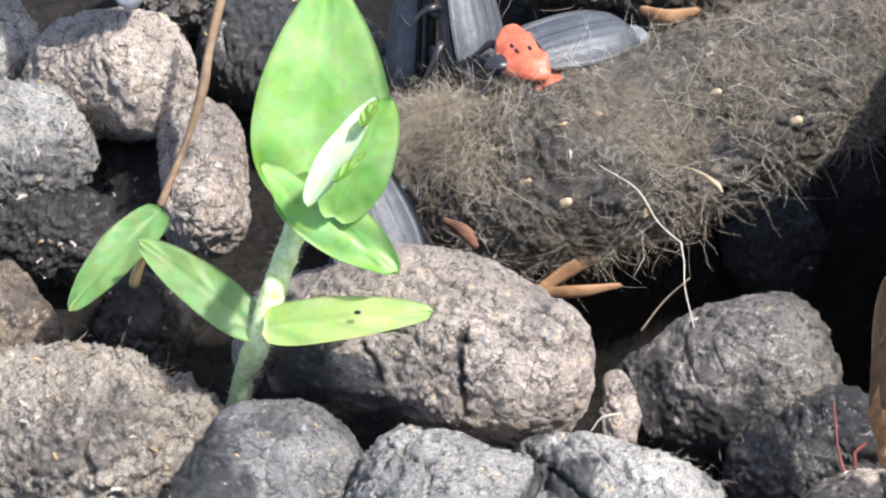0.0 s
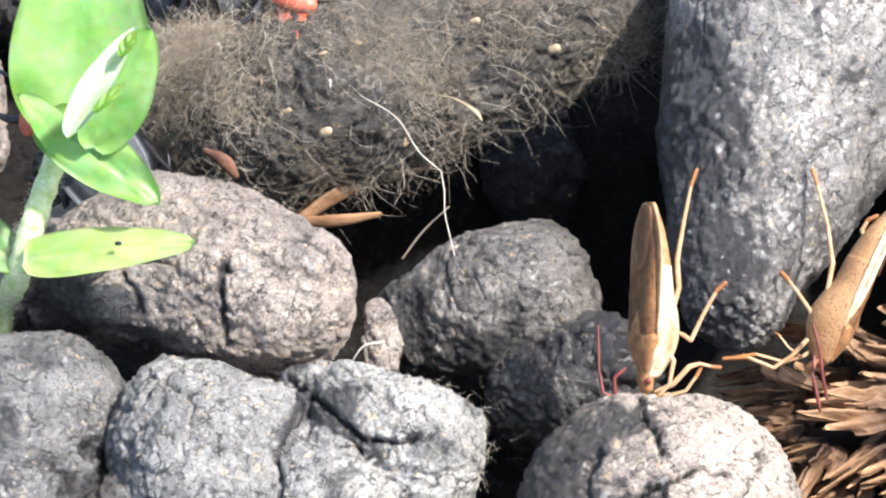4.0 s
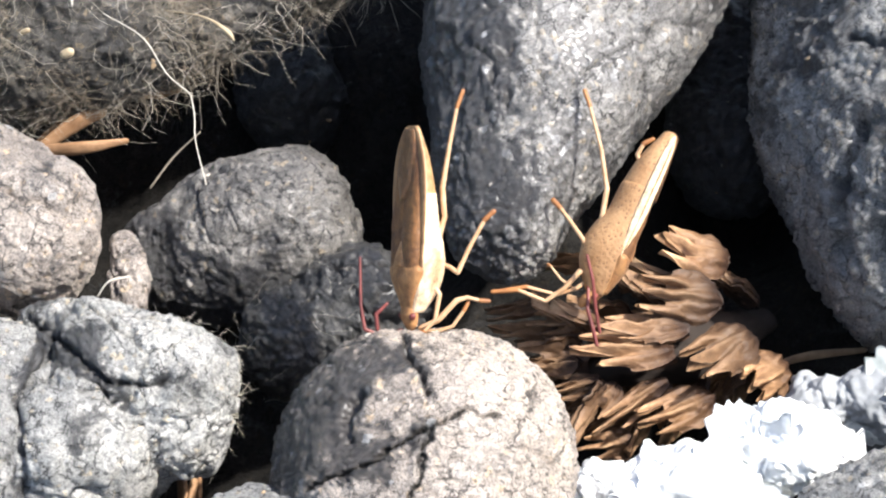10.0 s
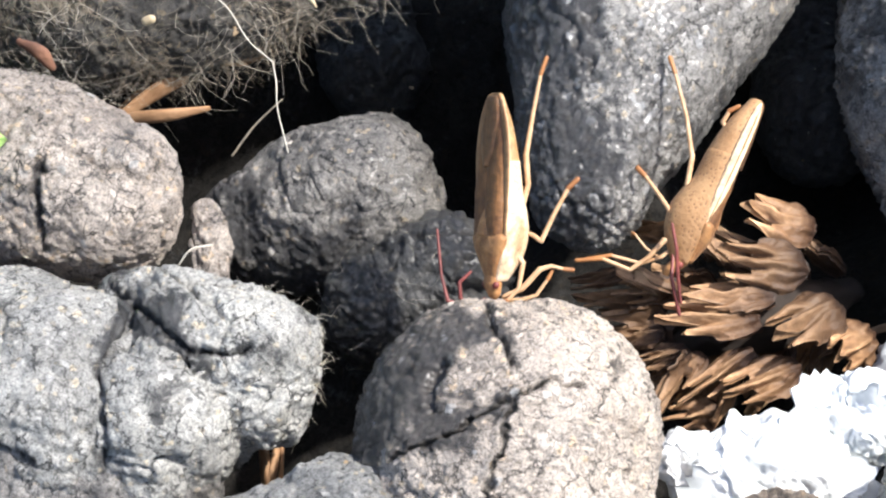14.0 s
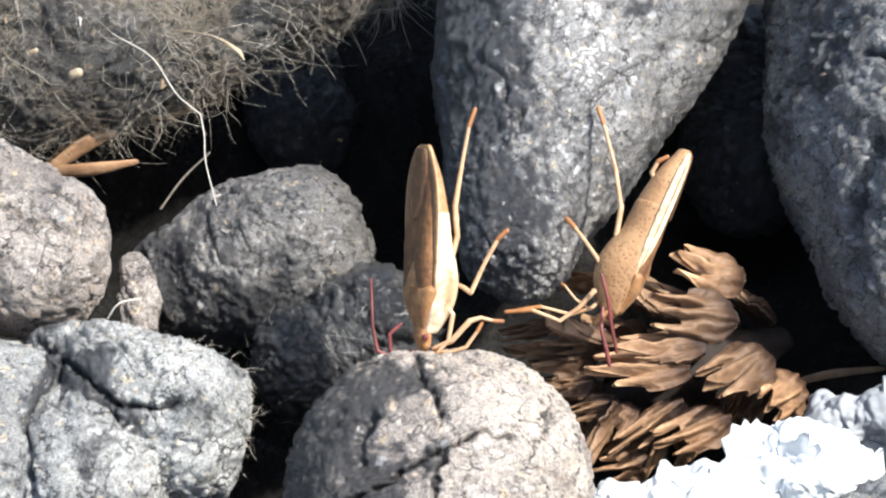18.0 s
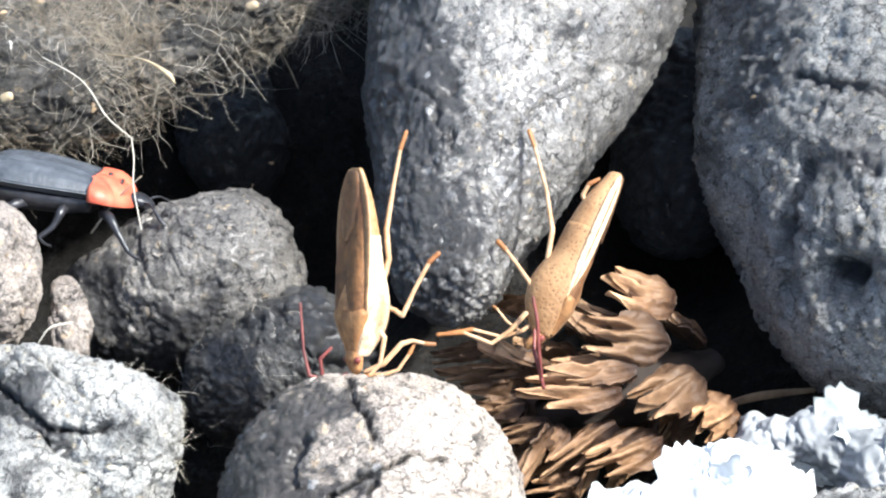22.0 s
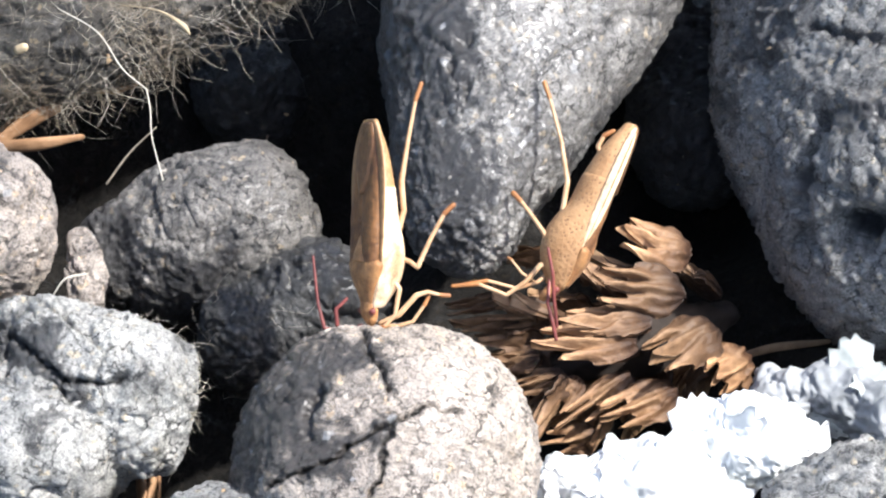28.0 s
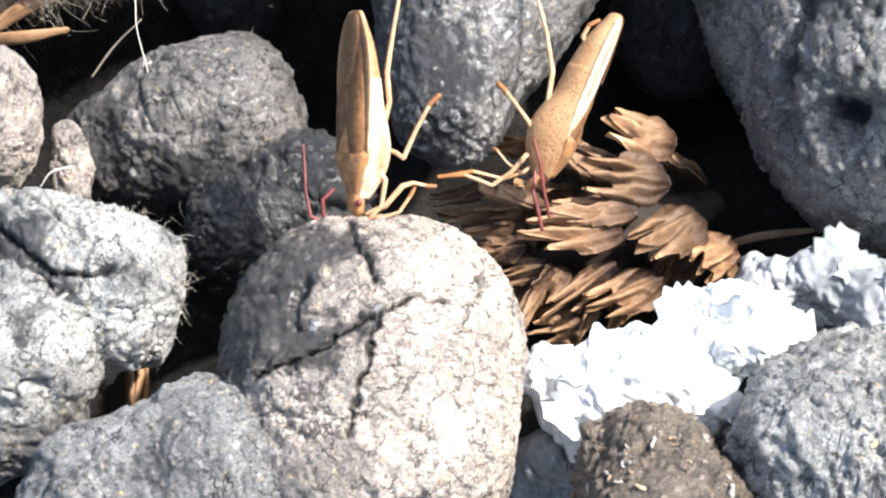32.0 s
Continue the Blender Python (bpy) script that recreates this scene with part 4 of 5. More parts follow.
needle("dry_needle", "brown dry needle beside the cone", [((22.40, -4.41, -1.00), 0.3), ((25.50, -3.41, -1.00), 0.4), ((29.46, -2.91, -1.00), 0.25)], TWIG)
needle("dry_needle", "orange dry needle behind the beetles", [((-23.98, 38.29, 10.00), 0.5), ((-22.07, 37.61, 10.00), 0.7), ((-19.77, 38.28, 10.00), 0.4)], NEEDLE)
needle("dead_stalk", "thin brown dead stalk beside the seedling", [((-56.82, 31.83, 20.00), 0.46), ((-57.86, 27.08, 17.00), 0.36), ((-58.34, 23.94, 15.00), 0.44), ((-59.68, 21.15, 12.00), 0.28), ((-61.60, 17.09, 9.00), 0.34)], TWIG, 1.0, "stalk", "")
needle("thin_fibre", "thin pale fibre standing out of the dark", [((-9.82, 26.90, 6.00), 0.03), ((-8.37, 23.11, 6.00), 0.03), ((-7.65, 20.93, 6.00), 0.02)], HAIR, 1.0, "fibre", "")
needle("seed_husk", "small curled tan husk on the hairy dropping", [((-21.09, 16.08, 15.00), 0.04), ((-18.35, 14.52, 16.00), 0.06), ((-16.55, 13.04, 16.00), 0.2), ((-16.00, 12.15, 16.00), 0.06)], SEED, 1.0, "husk", "")
needle("curled_fibre", "short curled white fibre on a dropping", [((-24.37, -10.60, 15.00), 0.05), ((-23.51, -10.11, 16.00), 0.06), ((-22.11, -9.74, 16.00), 0.05)], PALEHAIR, 1.0, "fibre", "")
needle("pale_grain", "small round white grain beside the bug", [((-5.90, -15.88, 17.00), 0.36), ((-5.62, -15.93, 17.00), 0.36)], PALEHAIR, 0.9, "grain", "")
for spot, size in (((-28.04, 10.86, 16.00), 0.36), ((-17.08, 21.74, 17.00), 0.28), ((-10.81, 18.68, 17.00), 0.36), ((-31.21, 13.04, 16.00), 0.2)):
    needle("pale_seed", "small pale yellow seed stuck in the hair", [(spot, size), ((spot[0] + 0.35, spot[1], spot[2] + 0.2), size)], SEED, 0.8, "seed", "pale seeds")


# ---- seedling ----
def leaf_mesh(name, base, tip, width, face, bow, material, fold=0.25, thick=0.22, wave=0.0, shape=1.0, seed=0, blunt=0.72):
    """A leaf blade with a raised rim, a sunken midrib and rounded edges, from base to tip (mm); face: where its upper side looks; bow: how far it arches."""
    base, tip, face = Vector(base), Vector(tip), Vector(face)
    y = tip - base
    L = y.length
    y.normalize()
    z = (face - y * face.dot(y)).normalized()
    x = y.cross(z)
    rows, cols = 30, 17
    top, low = [], []
    for i in range(rows):
        s = i / (rows - 1)
        half = width / 2 * (max(0.02, math.sin(math.pi * min(1, s ** (0.8 * shape) * 0.97 + 0.03)) ** blunt))
        for j in range(cols):
            u = 2 * j / (cols - 1) - 1
            h = bow * math.sin(math.pi * s) + fold * width * 0.5 * (abs(u) ** 1.4) * (1 - 0.5 * s) + min(1.0, width / 5) ** 2 * (0.05 * math.sin(34 * (s - 0.35 * abs(u))) * (1 - abs(u)) - 0.22 * math.exp(-(u / 0.07) ** 2))
            h += wave * math.sin(7 * s + 2.5 * u + seed) * abs(u) + 0.06 * math.sin(16 * s - 5 * abs(u))
            p = base + y * (L * s) + x * (u * half) + z * h
            e = thick * (1 - 0.75 * abs(u) ** 3) * (1 - 0.5 * s)
            top.append(p)
            low.append(p - z * e)
    v = np.array([tuple(p) for p in top + low])
    n = rows * cols
    f = grid_faces(rows, cols) + [q[::-1] for q in grid_faces(rows, cols, base=n)]
    edge = [j for j in range(cols - 1, -1, -1)] + [i * cols for i in range(1, rows)] + [(rows - 1) * cols + j for j in range(1, cols)] + [i * cols + cols - 1 for i in range(rows - 2, -1, -1)]
    f += [(b, a, a + n, b + n) for a, b in zip(edge, edge[1:])]
    return mesh(name, v, f, material)


def leaf_material(name, deep, bright, under):
    m, n, l, b = nodes_of(name)
    t = tex(n, l, "Noise", 210, 4)
    v = tex(n, l, "Voronoi", 1300)
    r = ramp(n, l, t.outputs[0], [(0.3, deep), (0.7, bright)])
    c = mixed(n, l, 0.16, r.outputs[0], v.outputs["Color"], "SOFT_LIGHT")
    l.new(c, b.inputs["Base Color"])
    b.inputs["Roughness"].default_value = 0.46
    b.inputs["Subsurface Weight"].default_value = 0.35
    b.inputs["Subsurface Radius"].default_value = (0.0006, 0.0010, 0.0002)
    b.inputs["Subsurface Scale"].default_value = 1.0
    bumped(n, l, b, [(v.outputs["Distance"], 0.06, 0.5)])
    tr = n.new("ShaderNodeBsdfTranslucent")
    tr.inputs[0].default_value = (*under, 1)
    mx = n.new("ShaderNodeMixShader")
    mx.inputs[0].default_value = 0.35
    l.new(b.outputs[0], mx.inputs[1])
    l.new(tr.outputs[0], mx.inputs[2])
    l.new(mx.outputs[0], n["Material Output"].inputs[0])
    return m


LEAF = leaf_material("leaf", (0.16, 0.38, 0.07), (0.40, 0.62, 0.26), (0.30, 0.58, 0.10))
LEAFPALE = leaf_material("leaf_underside", (0.40, 0.58, 0.30), (0.56, 0.73, 0.45), (0.4, 0.6, 0.2))
LEAFYELLOW = leaf_material("yellow_green_leaf", (0.33, 0.52, 0.13), (0.56, 0.70, 0.30), (0.5, 0.65, 0.18))
LEAFDARK = leaf_material("old_leaf", (0.13, 0.27, 0.075), (0.25, 0.40, 0.15), (0.2, 0.4, 0.08))
# dark green for the shaded inside seen through slits in the young leaves
LEAFSLIT = leaf_material("leaf_slit_shade", (0.12, 0.26, 0.03), (0.20, 0.38, 0.06), (0.2, 0.4, 0.05))
STEM = plain("hairy_stem", (0.40, 0.56, 0.16), (0.78, 0.85, 0.56), 1400, 0.6, 0.12, trans=0.5)


def seedling():
    ob = thing("seedling", "young green seedling with oval leaves growing between the droppings", "plant")
    rows = [(*(-53.47, -2.07, 5.00), 0.80), (*(-51.67, -0.85, 10.00), 0.95), (*(-49.60, -2.59, 16.00), 0.98), (*(-47.87, 0.63, 20.00), 0.90), (*(-46.50, 4.51, 22.00), 0.80), (*(-44.94, 6.68, 24.00), 0.50)]
    v, n, f, _ = tube(rows, 24, 60, 6)
    v += n * (0.10 * fbm(v / 0.35, 2, 90))[:, None]
    part("stem", mesh("stem", v, f, STEM), ob, "pale hairy stem")
    rnd = random.Random(3)
    hairs = []
    for _ in range(900):
        k = rnd.randrange(len(v))
        hairs.append(strand(v[k], n[k] + 0.4 * np.array([rnd.gauss(0, 1) for _ in range(3)]), rnd.uniform(0.3, 0.7), 0.012, 0.12, rnd, 4))
    hv, hf = join(hairs)
    tagged(part("stem_hairs", mesh("stem_hairs", hv, hf, PALEHAIR), ob, "fine white hairs"), kind="stuff")
    N = tuple(NEAR)
    part("leaf", leaf_mesh("leaf", (-45.88, 4.40, 22.00), (-44.18, 15.31, 36.00), 10.4, (0.30, -0.72, 0.62), 0.8, LEAF, 0.20, 0.25, 0.40, 0.9, 1), ob, "broad bright green leaf")
    part("leaf", leaf_mesh("leaf", (-43.19, -0.03, 26.00), (-38.65, 4.45, 34.00), 4.6, (0.45, -0.5, 0.75), 0.5, LEAF, 0.30, 0.25, 0.15, 1.0, 2, 0.5), ob, "young leaf with a pale rim")
    part("leaf", leaf_mesh("leaf", (-43.42, -5.44, 33.00), (-39.06, 2.34, 36.00), 2.3, (-0.15, -0.5, 0.85), 0.5, LEAFPALE, 0.35, 0.2, 0.08, 1.0, 3), ob, "folded young leaf showing its pale underside")
    # two added slivers stand in for shaded slits
    part("leaf", leaf_mesh("leaf", (-41.24, -5.36, 35.40), (-39.17, -3.28, 36.20), 0.9, (-0.3, -0.5, 0.75), 0.1, LEAFSLIT, 0.3, 0.15, 0.05, 1.0, 4), ob, "dark green sliver painted as a shaded slit between leaves")
    part("leaf", leaf_mesh("leaf", (-39.65, -1.40, 36.80), (-38.67, 0.52, 37.50), 1.1, (-0.3, -0.5, 0.75), 0.1, LEAFSLIT, 0.3, 0.15, 0.05, 1.0, 4), ob, "dark green sliver painted as a shaded slit between leaves")
    part("leaf", leaf_mesh("leaf", (-45.79, 1.41, 24.03), (-48.63, 2.61, 28.96), 3.0, (0.35, -0.25, 0.9), 0.5, LEAF, 0.45, 0.25, 0.15, 0.8, 4, 0.5), ob, "short leaf folded back over the stem")
    part("leaf", leaf_mesh("leaf", (-47.09, 3.18, 25.52), (-38.42, -2.86, 23.06), 4.6, (0.10, -0.45, 0.88), 1.0, LEAF, 0.12, 0.3, 0.75, 0.75, 5, 0.42), ob, "bright green leaf with a wavy edge")
    part("leaf", leaf_mesh("leaf", (-48.99, -3.65, 18.00), (-35.84, -4.63, 21.00), 3.5, (0.15, -0.45, 0.88), 0.5, LEAFYELLOW, 0.03, 0.3, 0.1, 0.72, 6, 0.42), ob, "yellow-green lower leaf")
    part("leaf", leaf_mesh("leaf", (-49.46, -2.70, 16.00), (-59.22, 3.05, 20.00), 3.7, (0.25, -0.45, 0.85), 0.4, LEAFDARK, 0.08, 0.3, 0.1, 0.9, 7, 0.5), ob, "dull green lower leaf")
    part("spot", mesh("spot", *rod([(*(-41.56, -4.73, 20.95), 0.16), (*(-41.34, -4.77, 21.00), 0.16)], 10)), ob, "dark spot on the leaf").data.materials.append(BLACK)
    old = thing("fallen_leaf", "small oval green leaf with a brown scar", "leaf")
    part("blade", leaf_mesh("blade", (-58.81, 8.92, 17.00), (-65.37, 1.15, 14.00), 3.6, (-0.1, -0.5, 0.85), 0.6, LEAFDARK, 0.15, 0.35, 0.15, 0.85, 8, 0.5), old)
    part("scar", mesh("scar", *rod([(*(-64.10, 4.42, 14.90), 0.35), (*(-63.38, 5.07, 15.10), 0.30)], 10, flat=0.5)), old, "tan scar").data.materials.append(HUSK)
    part("stub", mesh("stub", *rod([(*(-60.18, 8.20, 15.00), 0.35), (*(-62.03, 7.66, 10.00), 0.45)], 10)), old, "yellow dry stub").data.materials.append(HUSK)


BLACK = plain("black_chitin", (0.012, 0.012, 0.014), (0.03, 0.03, 0.034), 1500, 0.35, 0.03)
HUSK = plain("tan_husk", (0.50, 0.33, 0.13), (0.62, 0.45, 0.22), 800, 0.6, 0.05)
seedling()


# ---- bugs ----
def veined(name, a, b_, vein, rough=0.6):
    """Leathery insect skin: long mottled streaks, fine pits and a dull waxy bloom."""
    m, n, l, b = nodes_of(name)
    t = tex(n, l, "Noise", 330, 6, rough=0.7, warp=0.5)
    f = tex(n, l, "Noise", 1500, 5, rough=0.7)
    v = tex(n, l, "Voronoi", 2600)
    r = ramp(n, l, t.outputs[0], [(0.36, a), (0.62, b_)])
    g = ramp(n, l, f.outputs[0], [(0.34, (0.62, 0.6, 0.58)), (0.5, (1, 1, 1)), (0.68, (1.3, 1.28, 1.24))])
    c = mixed(n, l, 1.0, r.outputs[0], g.outputs[0], "MULTIPLY")
    d = ramp(n, l, v.outputs["Distance"], [(0.10, (0.5, 0.5, 0.5)), (0.22, (0, 0, 0))])
    l.new(mixed(n, l, d.outputs[0], c, vein), b.inputs["Base Color"])
    b.inputs["Roughness"].default_value = rough
    b.inputs["Sheen Weight"].default_value = 0.03
    bumped(n, l, b, [(f.outputs[0], 0.12, 0.8), (v.outputs["Distance"], 0.05, 0.6)])
    return m


WING = veined("bug_wing", (0.072, 0.026, 0.0065), (0.20, 0.086, 0.025), (0.065, 0.03, 0.012))
MEMBRANE = veined("bug_membrane", (0.075, 0.030, 0.010), (0.19, 0.09, 0.032), (0.06, 0.03, 0.015), 0.45)
SHIELD = veined("bug_shield", (0.19, 0.080, 0.026), (0.40, 0.20, 0.075), (0.09, 0.04, 0.015))
MARGIN = veined("bug_margin", (0.19, 0.092, 0.036), (0.30, 0.165, 0.072), (0.16, 0.09, 0.04))
PALEEDGE = veined("bug_edge", (0.50, 0.33, 0.18), (0.70, 0.52, 0.33), (0.45, 0.3, 0.17))
BELLY = veined("bug_belly", (0.44, 0.27, 0.14), (0.74, 0.57, 0.39), (0.32, 0.22, 0.11), 0.5)
BELLYDULL = veined("bug_abdomen", (0.24, 0.125, 0.048), (0.42, 0.255, 0.115), (0.16, 0.09, 0.04), 0.5)
LEG = plain("bug_leg", (0.34, 0.185, 0.085), (0.58, 0.38, 0.22), 900, 0.45, 0.03)
FOOT = plain("bug_foot", (0.20, 0.075, 0.022), (0.34, 0.145, 0.045), 700, 0.5, 0.03)
REDBROWN = plain("bug_antenna", (0.10, 0.020, 0.017), (0.20, 0.045, 0.035), 900, 0.45, 0.03)


def speckled(name, a, b_, dot):
    m, n, l, b = nodes_of(name)
    t = tex(n, l, "Noise", 420, 4)
    r = ramp(n, l, t.outputs[0], [(0.3, a), (0.7, b_)])
    v = tex(n, l, "Voronoi", 3600)
    d = ramp(n, l, v.outputs["Distance"], [(0.16, (0.8, 0.8, 0.8)), (0.28, (0, 0, 0))])
    l.new(mixed(n, l, d.outputs[0], r.outputs[0], dot), b.inputs["Base Color"])
    b.inputs["Roughness"].default_value = 0.5
    bumped(n, l, b, [(v.outputs["Distance"], 0.08, 0.5)])
    return m


SPECKLE = speckled("speckled_flank", (0.26, 0.130, 0.052), (0.42, 0.245, 0.115), (0.09, 0.040, 0.018))


def loft(stations, cols, lo=0.0, hi=2 * math.pi, power=0.85):
    """Sections along y: rows of y, half width, height above, depth below, z of the margin."""
    st = catmull(stations, 34)
    V = []
    closed = hi - lo > 6.2
    for y, w, up, dn, z in st:
        for k in range(cols):
            a = lo + (hi - lo) * k / (cols if closed else cols - 1)
            c, s = math.cos(a), math.sin(a)
            V.append((w * math.copysign(abs(c) ** power, c), y, z + (up if s > 0 else dn) * math.copysign(abs(s) ** power, s)))
    f = grid_faces(len(st), cols, closed)
    if closed:
        f += [tuple(range(cols))[::-1], tuple(range((len(st) - 1) * cols, len(st) * cols))]
    return np.array(V), f


def limb(rows):
    """Joints with straight shanks between them."""
    out = []
    for a, b in zip(rows, rows[1:]):
        out += [tuple(u + (w - u) * t for u, w in zip(a, b)) for t in (0.0, 0.14, 0.5, 0.86)]
    return out + [rows[-1]]


def bug(label, place, tail, dorsal, legs, antennae, flank, deep=1.0, band=0.10, keel=0.85, nod=0.0, stern=0.0):
    """A slender brown squash bug. tail, dorsal: ways in the slope's own axes; legs and antennae: joints in plan units from the place."""
    ob = thing("squash_bug", label, "bug", "brown bugs", m=view_at(place))
    y = Vector(tail).normalized()
    z = Vector(dorsal)
    z = (z - y * z.dot(y)).normalized()
    x = y.cross(z)
    turn = np.array((x, y, z))

    def body(name, vf, material, text=""):
        v, f = vf
        v = np.asarray(v) * (1.0, 0.87, 1.0)
        v[:, 2] *= np.where(v[:, 2] < 0, deep * (1 + stern * np.clip(v[:, 1] - 3.5, 0, 7)), 1.0)
        return part(name, mesh(name, np.asarray(v) @ turn, f, material), ob, text)

    under = [(-2.6, 0.8, 0.2, 1.2, 0), (-1.0, 1.45, 0.3, 2.4, 0), (0.8, 1.95, 0.3, 2.9, 0), (2.4, 2.1, 0.3, 2.7, 0), (4.0, 2.2, 0.3, 2.2, 0), (6.5, 2.25, 0.25, 1.7, 0), (9.0, 1.9, 0.2, 1.15, 0), (10.6, 1.25, 0.15, 0.7, 0), (11.4, 0.8, 0.1, 0.5, 0), (11.6, 0.6, 0.08, 0.35, 0)]
    thin = lambda r, k: (r[0], r[1] * k, r[2] * k, r[3] * k, r[4])
    body("abdomen", loft([thin(r, 0.985) for r in under[3:]], 36, power=keel), BELLYDULL if flank == BELLY else flank, "dull tan abdomen")
    body("thorax", loft(under[:6], 36, power=keel), flank, "pale tan underside of the thorax")
    for side in (-1, 1):
        pts = [(side * 1.7, 1.0, 0.14, 0.30), (side * 1.90, 3.5, 0.16, 0.40), (side * 1.98, 6.5, 0.14, 0.44), (side * 1.70, 9.0, 0.12, 0.40), (side * 1.12, 10.6, 0.10, 0.30), (side * 0.7, 11.3, 0.08, 0.2)]
        v, f = rod(pts, 12, 30)
        v[:, 2] = 0.12 + (v[:, 2] - 0.12) * 0.30
        body("margin", (v, f), MARGIN, "flat brown margin of the back")
        pts = [(side * 1.95, 0.9, 0.02, 0.06), (side * 2.20, 3.5, 0.05, band), (side * 2.30, 6.5, 0.05, band), (side * 2.00, 9.0, 0.05, 0.8 * band), (side * 1.40, 10.6, 0.04, 0.5 * band), (side * 0.98, 11.3, 0.03, 0.06)]
        v, f = rod(pts, 10, 30)
        mid = side * np.interp(v[:, 1], (0.9, 3.5, 6.5, 9.0, 10.6, 11.3), (1.95, 2.20, 2.30, 2.00, 1.40, 0.98))
        v[:, 0] = mid + (v[:, 0] - mid) * min(1.0, 0.09 / band)
        body("edge", (v, f), PALEEDGE, "pale raised edge")
    for side in (-1, 1):
        st = [(0.2, 0.75, 0.62, 0.1, 0.2), (2.5, 1.06, 0.62, 0.1, 0.18), (5.0, 1.12, 0.52, 0.1, 0.15), (8.0, 1.0, 0.38, 0.1, 0.12), (10.4, 0.66, 0.26, 0.08, 0.10), (11.1, 0.4, 0.15, 0.05, 0.10)]
        v, f = loft(st, 24)
        v[:, 0] += side * np.interp(v[:, 1], (0.2, 2.5, 8, 11.3), (0.92, 0.86, 0.70, 0.35))
        v[:, 2] += 0.02 * side + 0.05 * vnoise(v / 0.8, 7 + side)
        body("wing", (v, f), WING, "brown leathery forewing")
    body("membrane", loft([(6.0, 0.3, 0.46, 0.1, 0.34), (7.4, 1.05, 0.42, 0.1, 0.3), (9.5, 1.15, 0.30, 0.1, 0.24), (11.0, 0.85, 0.2, 0.05, 0.2), (11.4, 0.6, 0.1, 0.05, 0.18)], 20), MEMBRANE, "darker membrane over the wing tips")
    body("pronotum", loft([(-2.3, 0.75, 0.30, 0.25, 0.1), (-1.4, 1.10, 0.55, 0.3, 0.1), (-0.2, 1.70, 0.85, 0.3, 0.1), (0.55, 2.05, 0.85, 0.3, 0.1), (0.9, 1.95, 0.8, 0.25, 0.1), (1.3, 1.3, 0.65, 0.2, 0.1)], 30), SHIELD, "brown shield behind the head")
    body("scutellum", loft([(0.9, 0.9, 0.35, 0.1, 0.68), (1.8, 0.62, 0.30, 0.1, 0.62), (2.8, 0.1, 0.1, 0.05, 0.6)], 16), SHIELD)
    body("head", loft([(-4.0, 0.22, 0.15, 0.25, -0.15 - nod), (-3.6, 0.55, 0.35, 0.5, -0.1 - 0.9 * nod), (-2.9, 0.75, 0.5, 0.65, -0.6 * nod), (-2.2, 0.8, 0.45, 0.6, -0.3 * nod)], 20), SHIELD)
    for side in (-1, 1):
        v, n, f, _ = tube([(side * 0.72, -2.95, 0.12 - 0.6 * nod, 0.24), (side * 0.80, -2.85, 0.14 - 0.6 * nod, 0.24)], 12, 3, 5)
        body("eye", (v, f), REDBROWN, "dark red eye")
    for joints in legs:
        p = px(joints)
        leg = part("leg", mesh("leg", *rod(limb([(*q[:3], q[3] * 0.56) for q in p[:-1]]), 8, 40), LEG), ob)
        a, b = (*p[-2][:3], p[-2][3] * 0.7), (*p[-1][:3], p[-1][3] * 0.7)
        part("foot", mesh("foot", *rod([a, tuple((u + w) / 2 for u, w in zip(a, b)), b], 8), FOOT), leg, "orange-brown foot")
    for joints in antennae:
        part("antenna", mesh("antenna", *rod(limb([(*q[:3], q[3] * 0.62) for q in px(joints)]), 8, 30), REDBROWN), ob, "dark red antenna")["root"] = [c * PX * MM for c in joints[0][:3]]
    return ob


def bugs():
    A = lambda *rows: [(x - 706, 495 - y, z, r) for x, y, z, r in rows]
    bug("slender brown bug resting head-down on a dropping", (-3.20, -12.41, 19.00), (0.02, 1.0, 0.02), (-0.89, 0.05, 0.46),
        [A((742, 470, 0, 7), (760, 400, 5, 8), (757, 355, 10, 8), (768, 290, 6, 6), (780, 230, 4, 5), (789, 205, 2, 5)),
         A((745, 470, 0, 7), (768, 478, 5, 7), (780, 487, 10, 7), (800, 445, 10, 6), (822, 405, 8, 6), (836, 392, 8, 6)),
         A((728, 540, 0, 7), (746, 512, 10, 9), (752, 520, 12, 7), (745, 560, 12, 6), (728, 578, 10, 5), (722, 578, 8, 4)),
         A((722, 572, 2, 6), (750, 560, 12, 8), (778, 530, 14, 8), (795, 525, 14, 6), (815, 530, 12, 5), (828, 531, 10, 5)),
         A((725, 577, 0, 5), (750, 577, 8, 6), (772, 570, 10, 5), (790, 545, 10, 5), (797, 532, 8, 4))],
        [A((694, 578, 6, 5), (672, 586, 10, 5), (656, 574, 12, 5), (654, 550, 14, 5), (671, 534, 12, 4)), A((692, 576, 2, 5), (668, 588, 8, 5), (636, 576, 12, 5), (628, 538, 10, 4), (624, 466, 4, 3))], BELLY, 0.80, 0.06)
    B = lambda *rows: [(x - 1040, 480 - y, z, r) for x, y, z, r in rows]
    bug("slender speckled brown bug standing on the cone", (10.68, -6.52, 13.00), (0.42, 0.88, -0.1), (0.93, -0.44, 0.0),
        [B((1035, 415, 0, 7), (1022, 400, 5, 8), (1030, 355, 0, 8), (1022, 290, -22, 6), (1005, 220, -44, 5), (997, 195, -52, 6)),
         B((1010, 480, 6, 6), (990, 435, 10, 7), (970, 405, -6, 6), (955, 385, -14, 6), (944, 373, -20, 7)),
         B((1005, 490, 6, 7), (985, 488, 12, 8), (960, 515, 12, 7), (930, 535, 10, 6), (885, 517, 8, 6), (845, 520, 6, 5)),
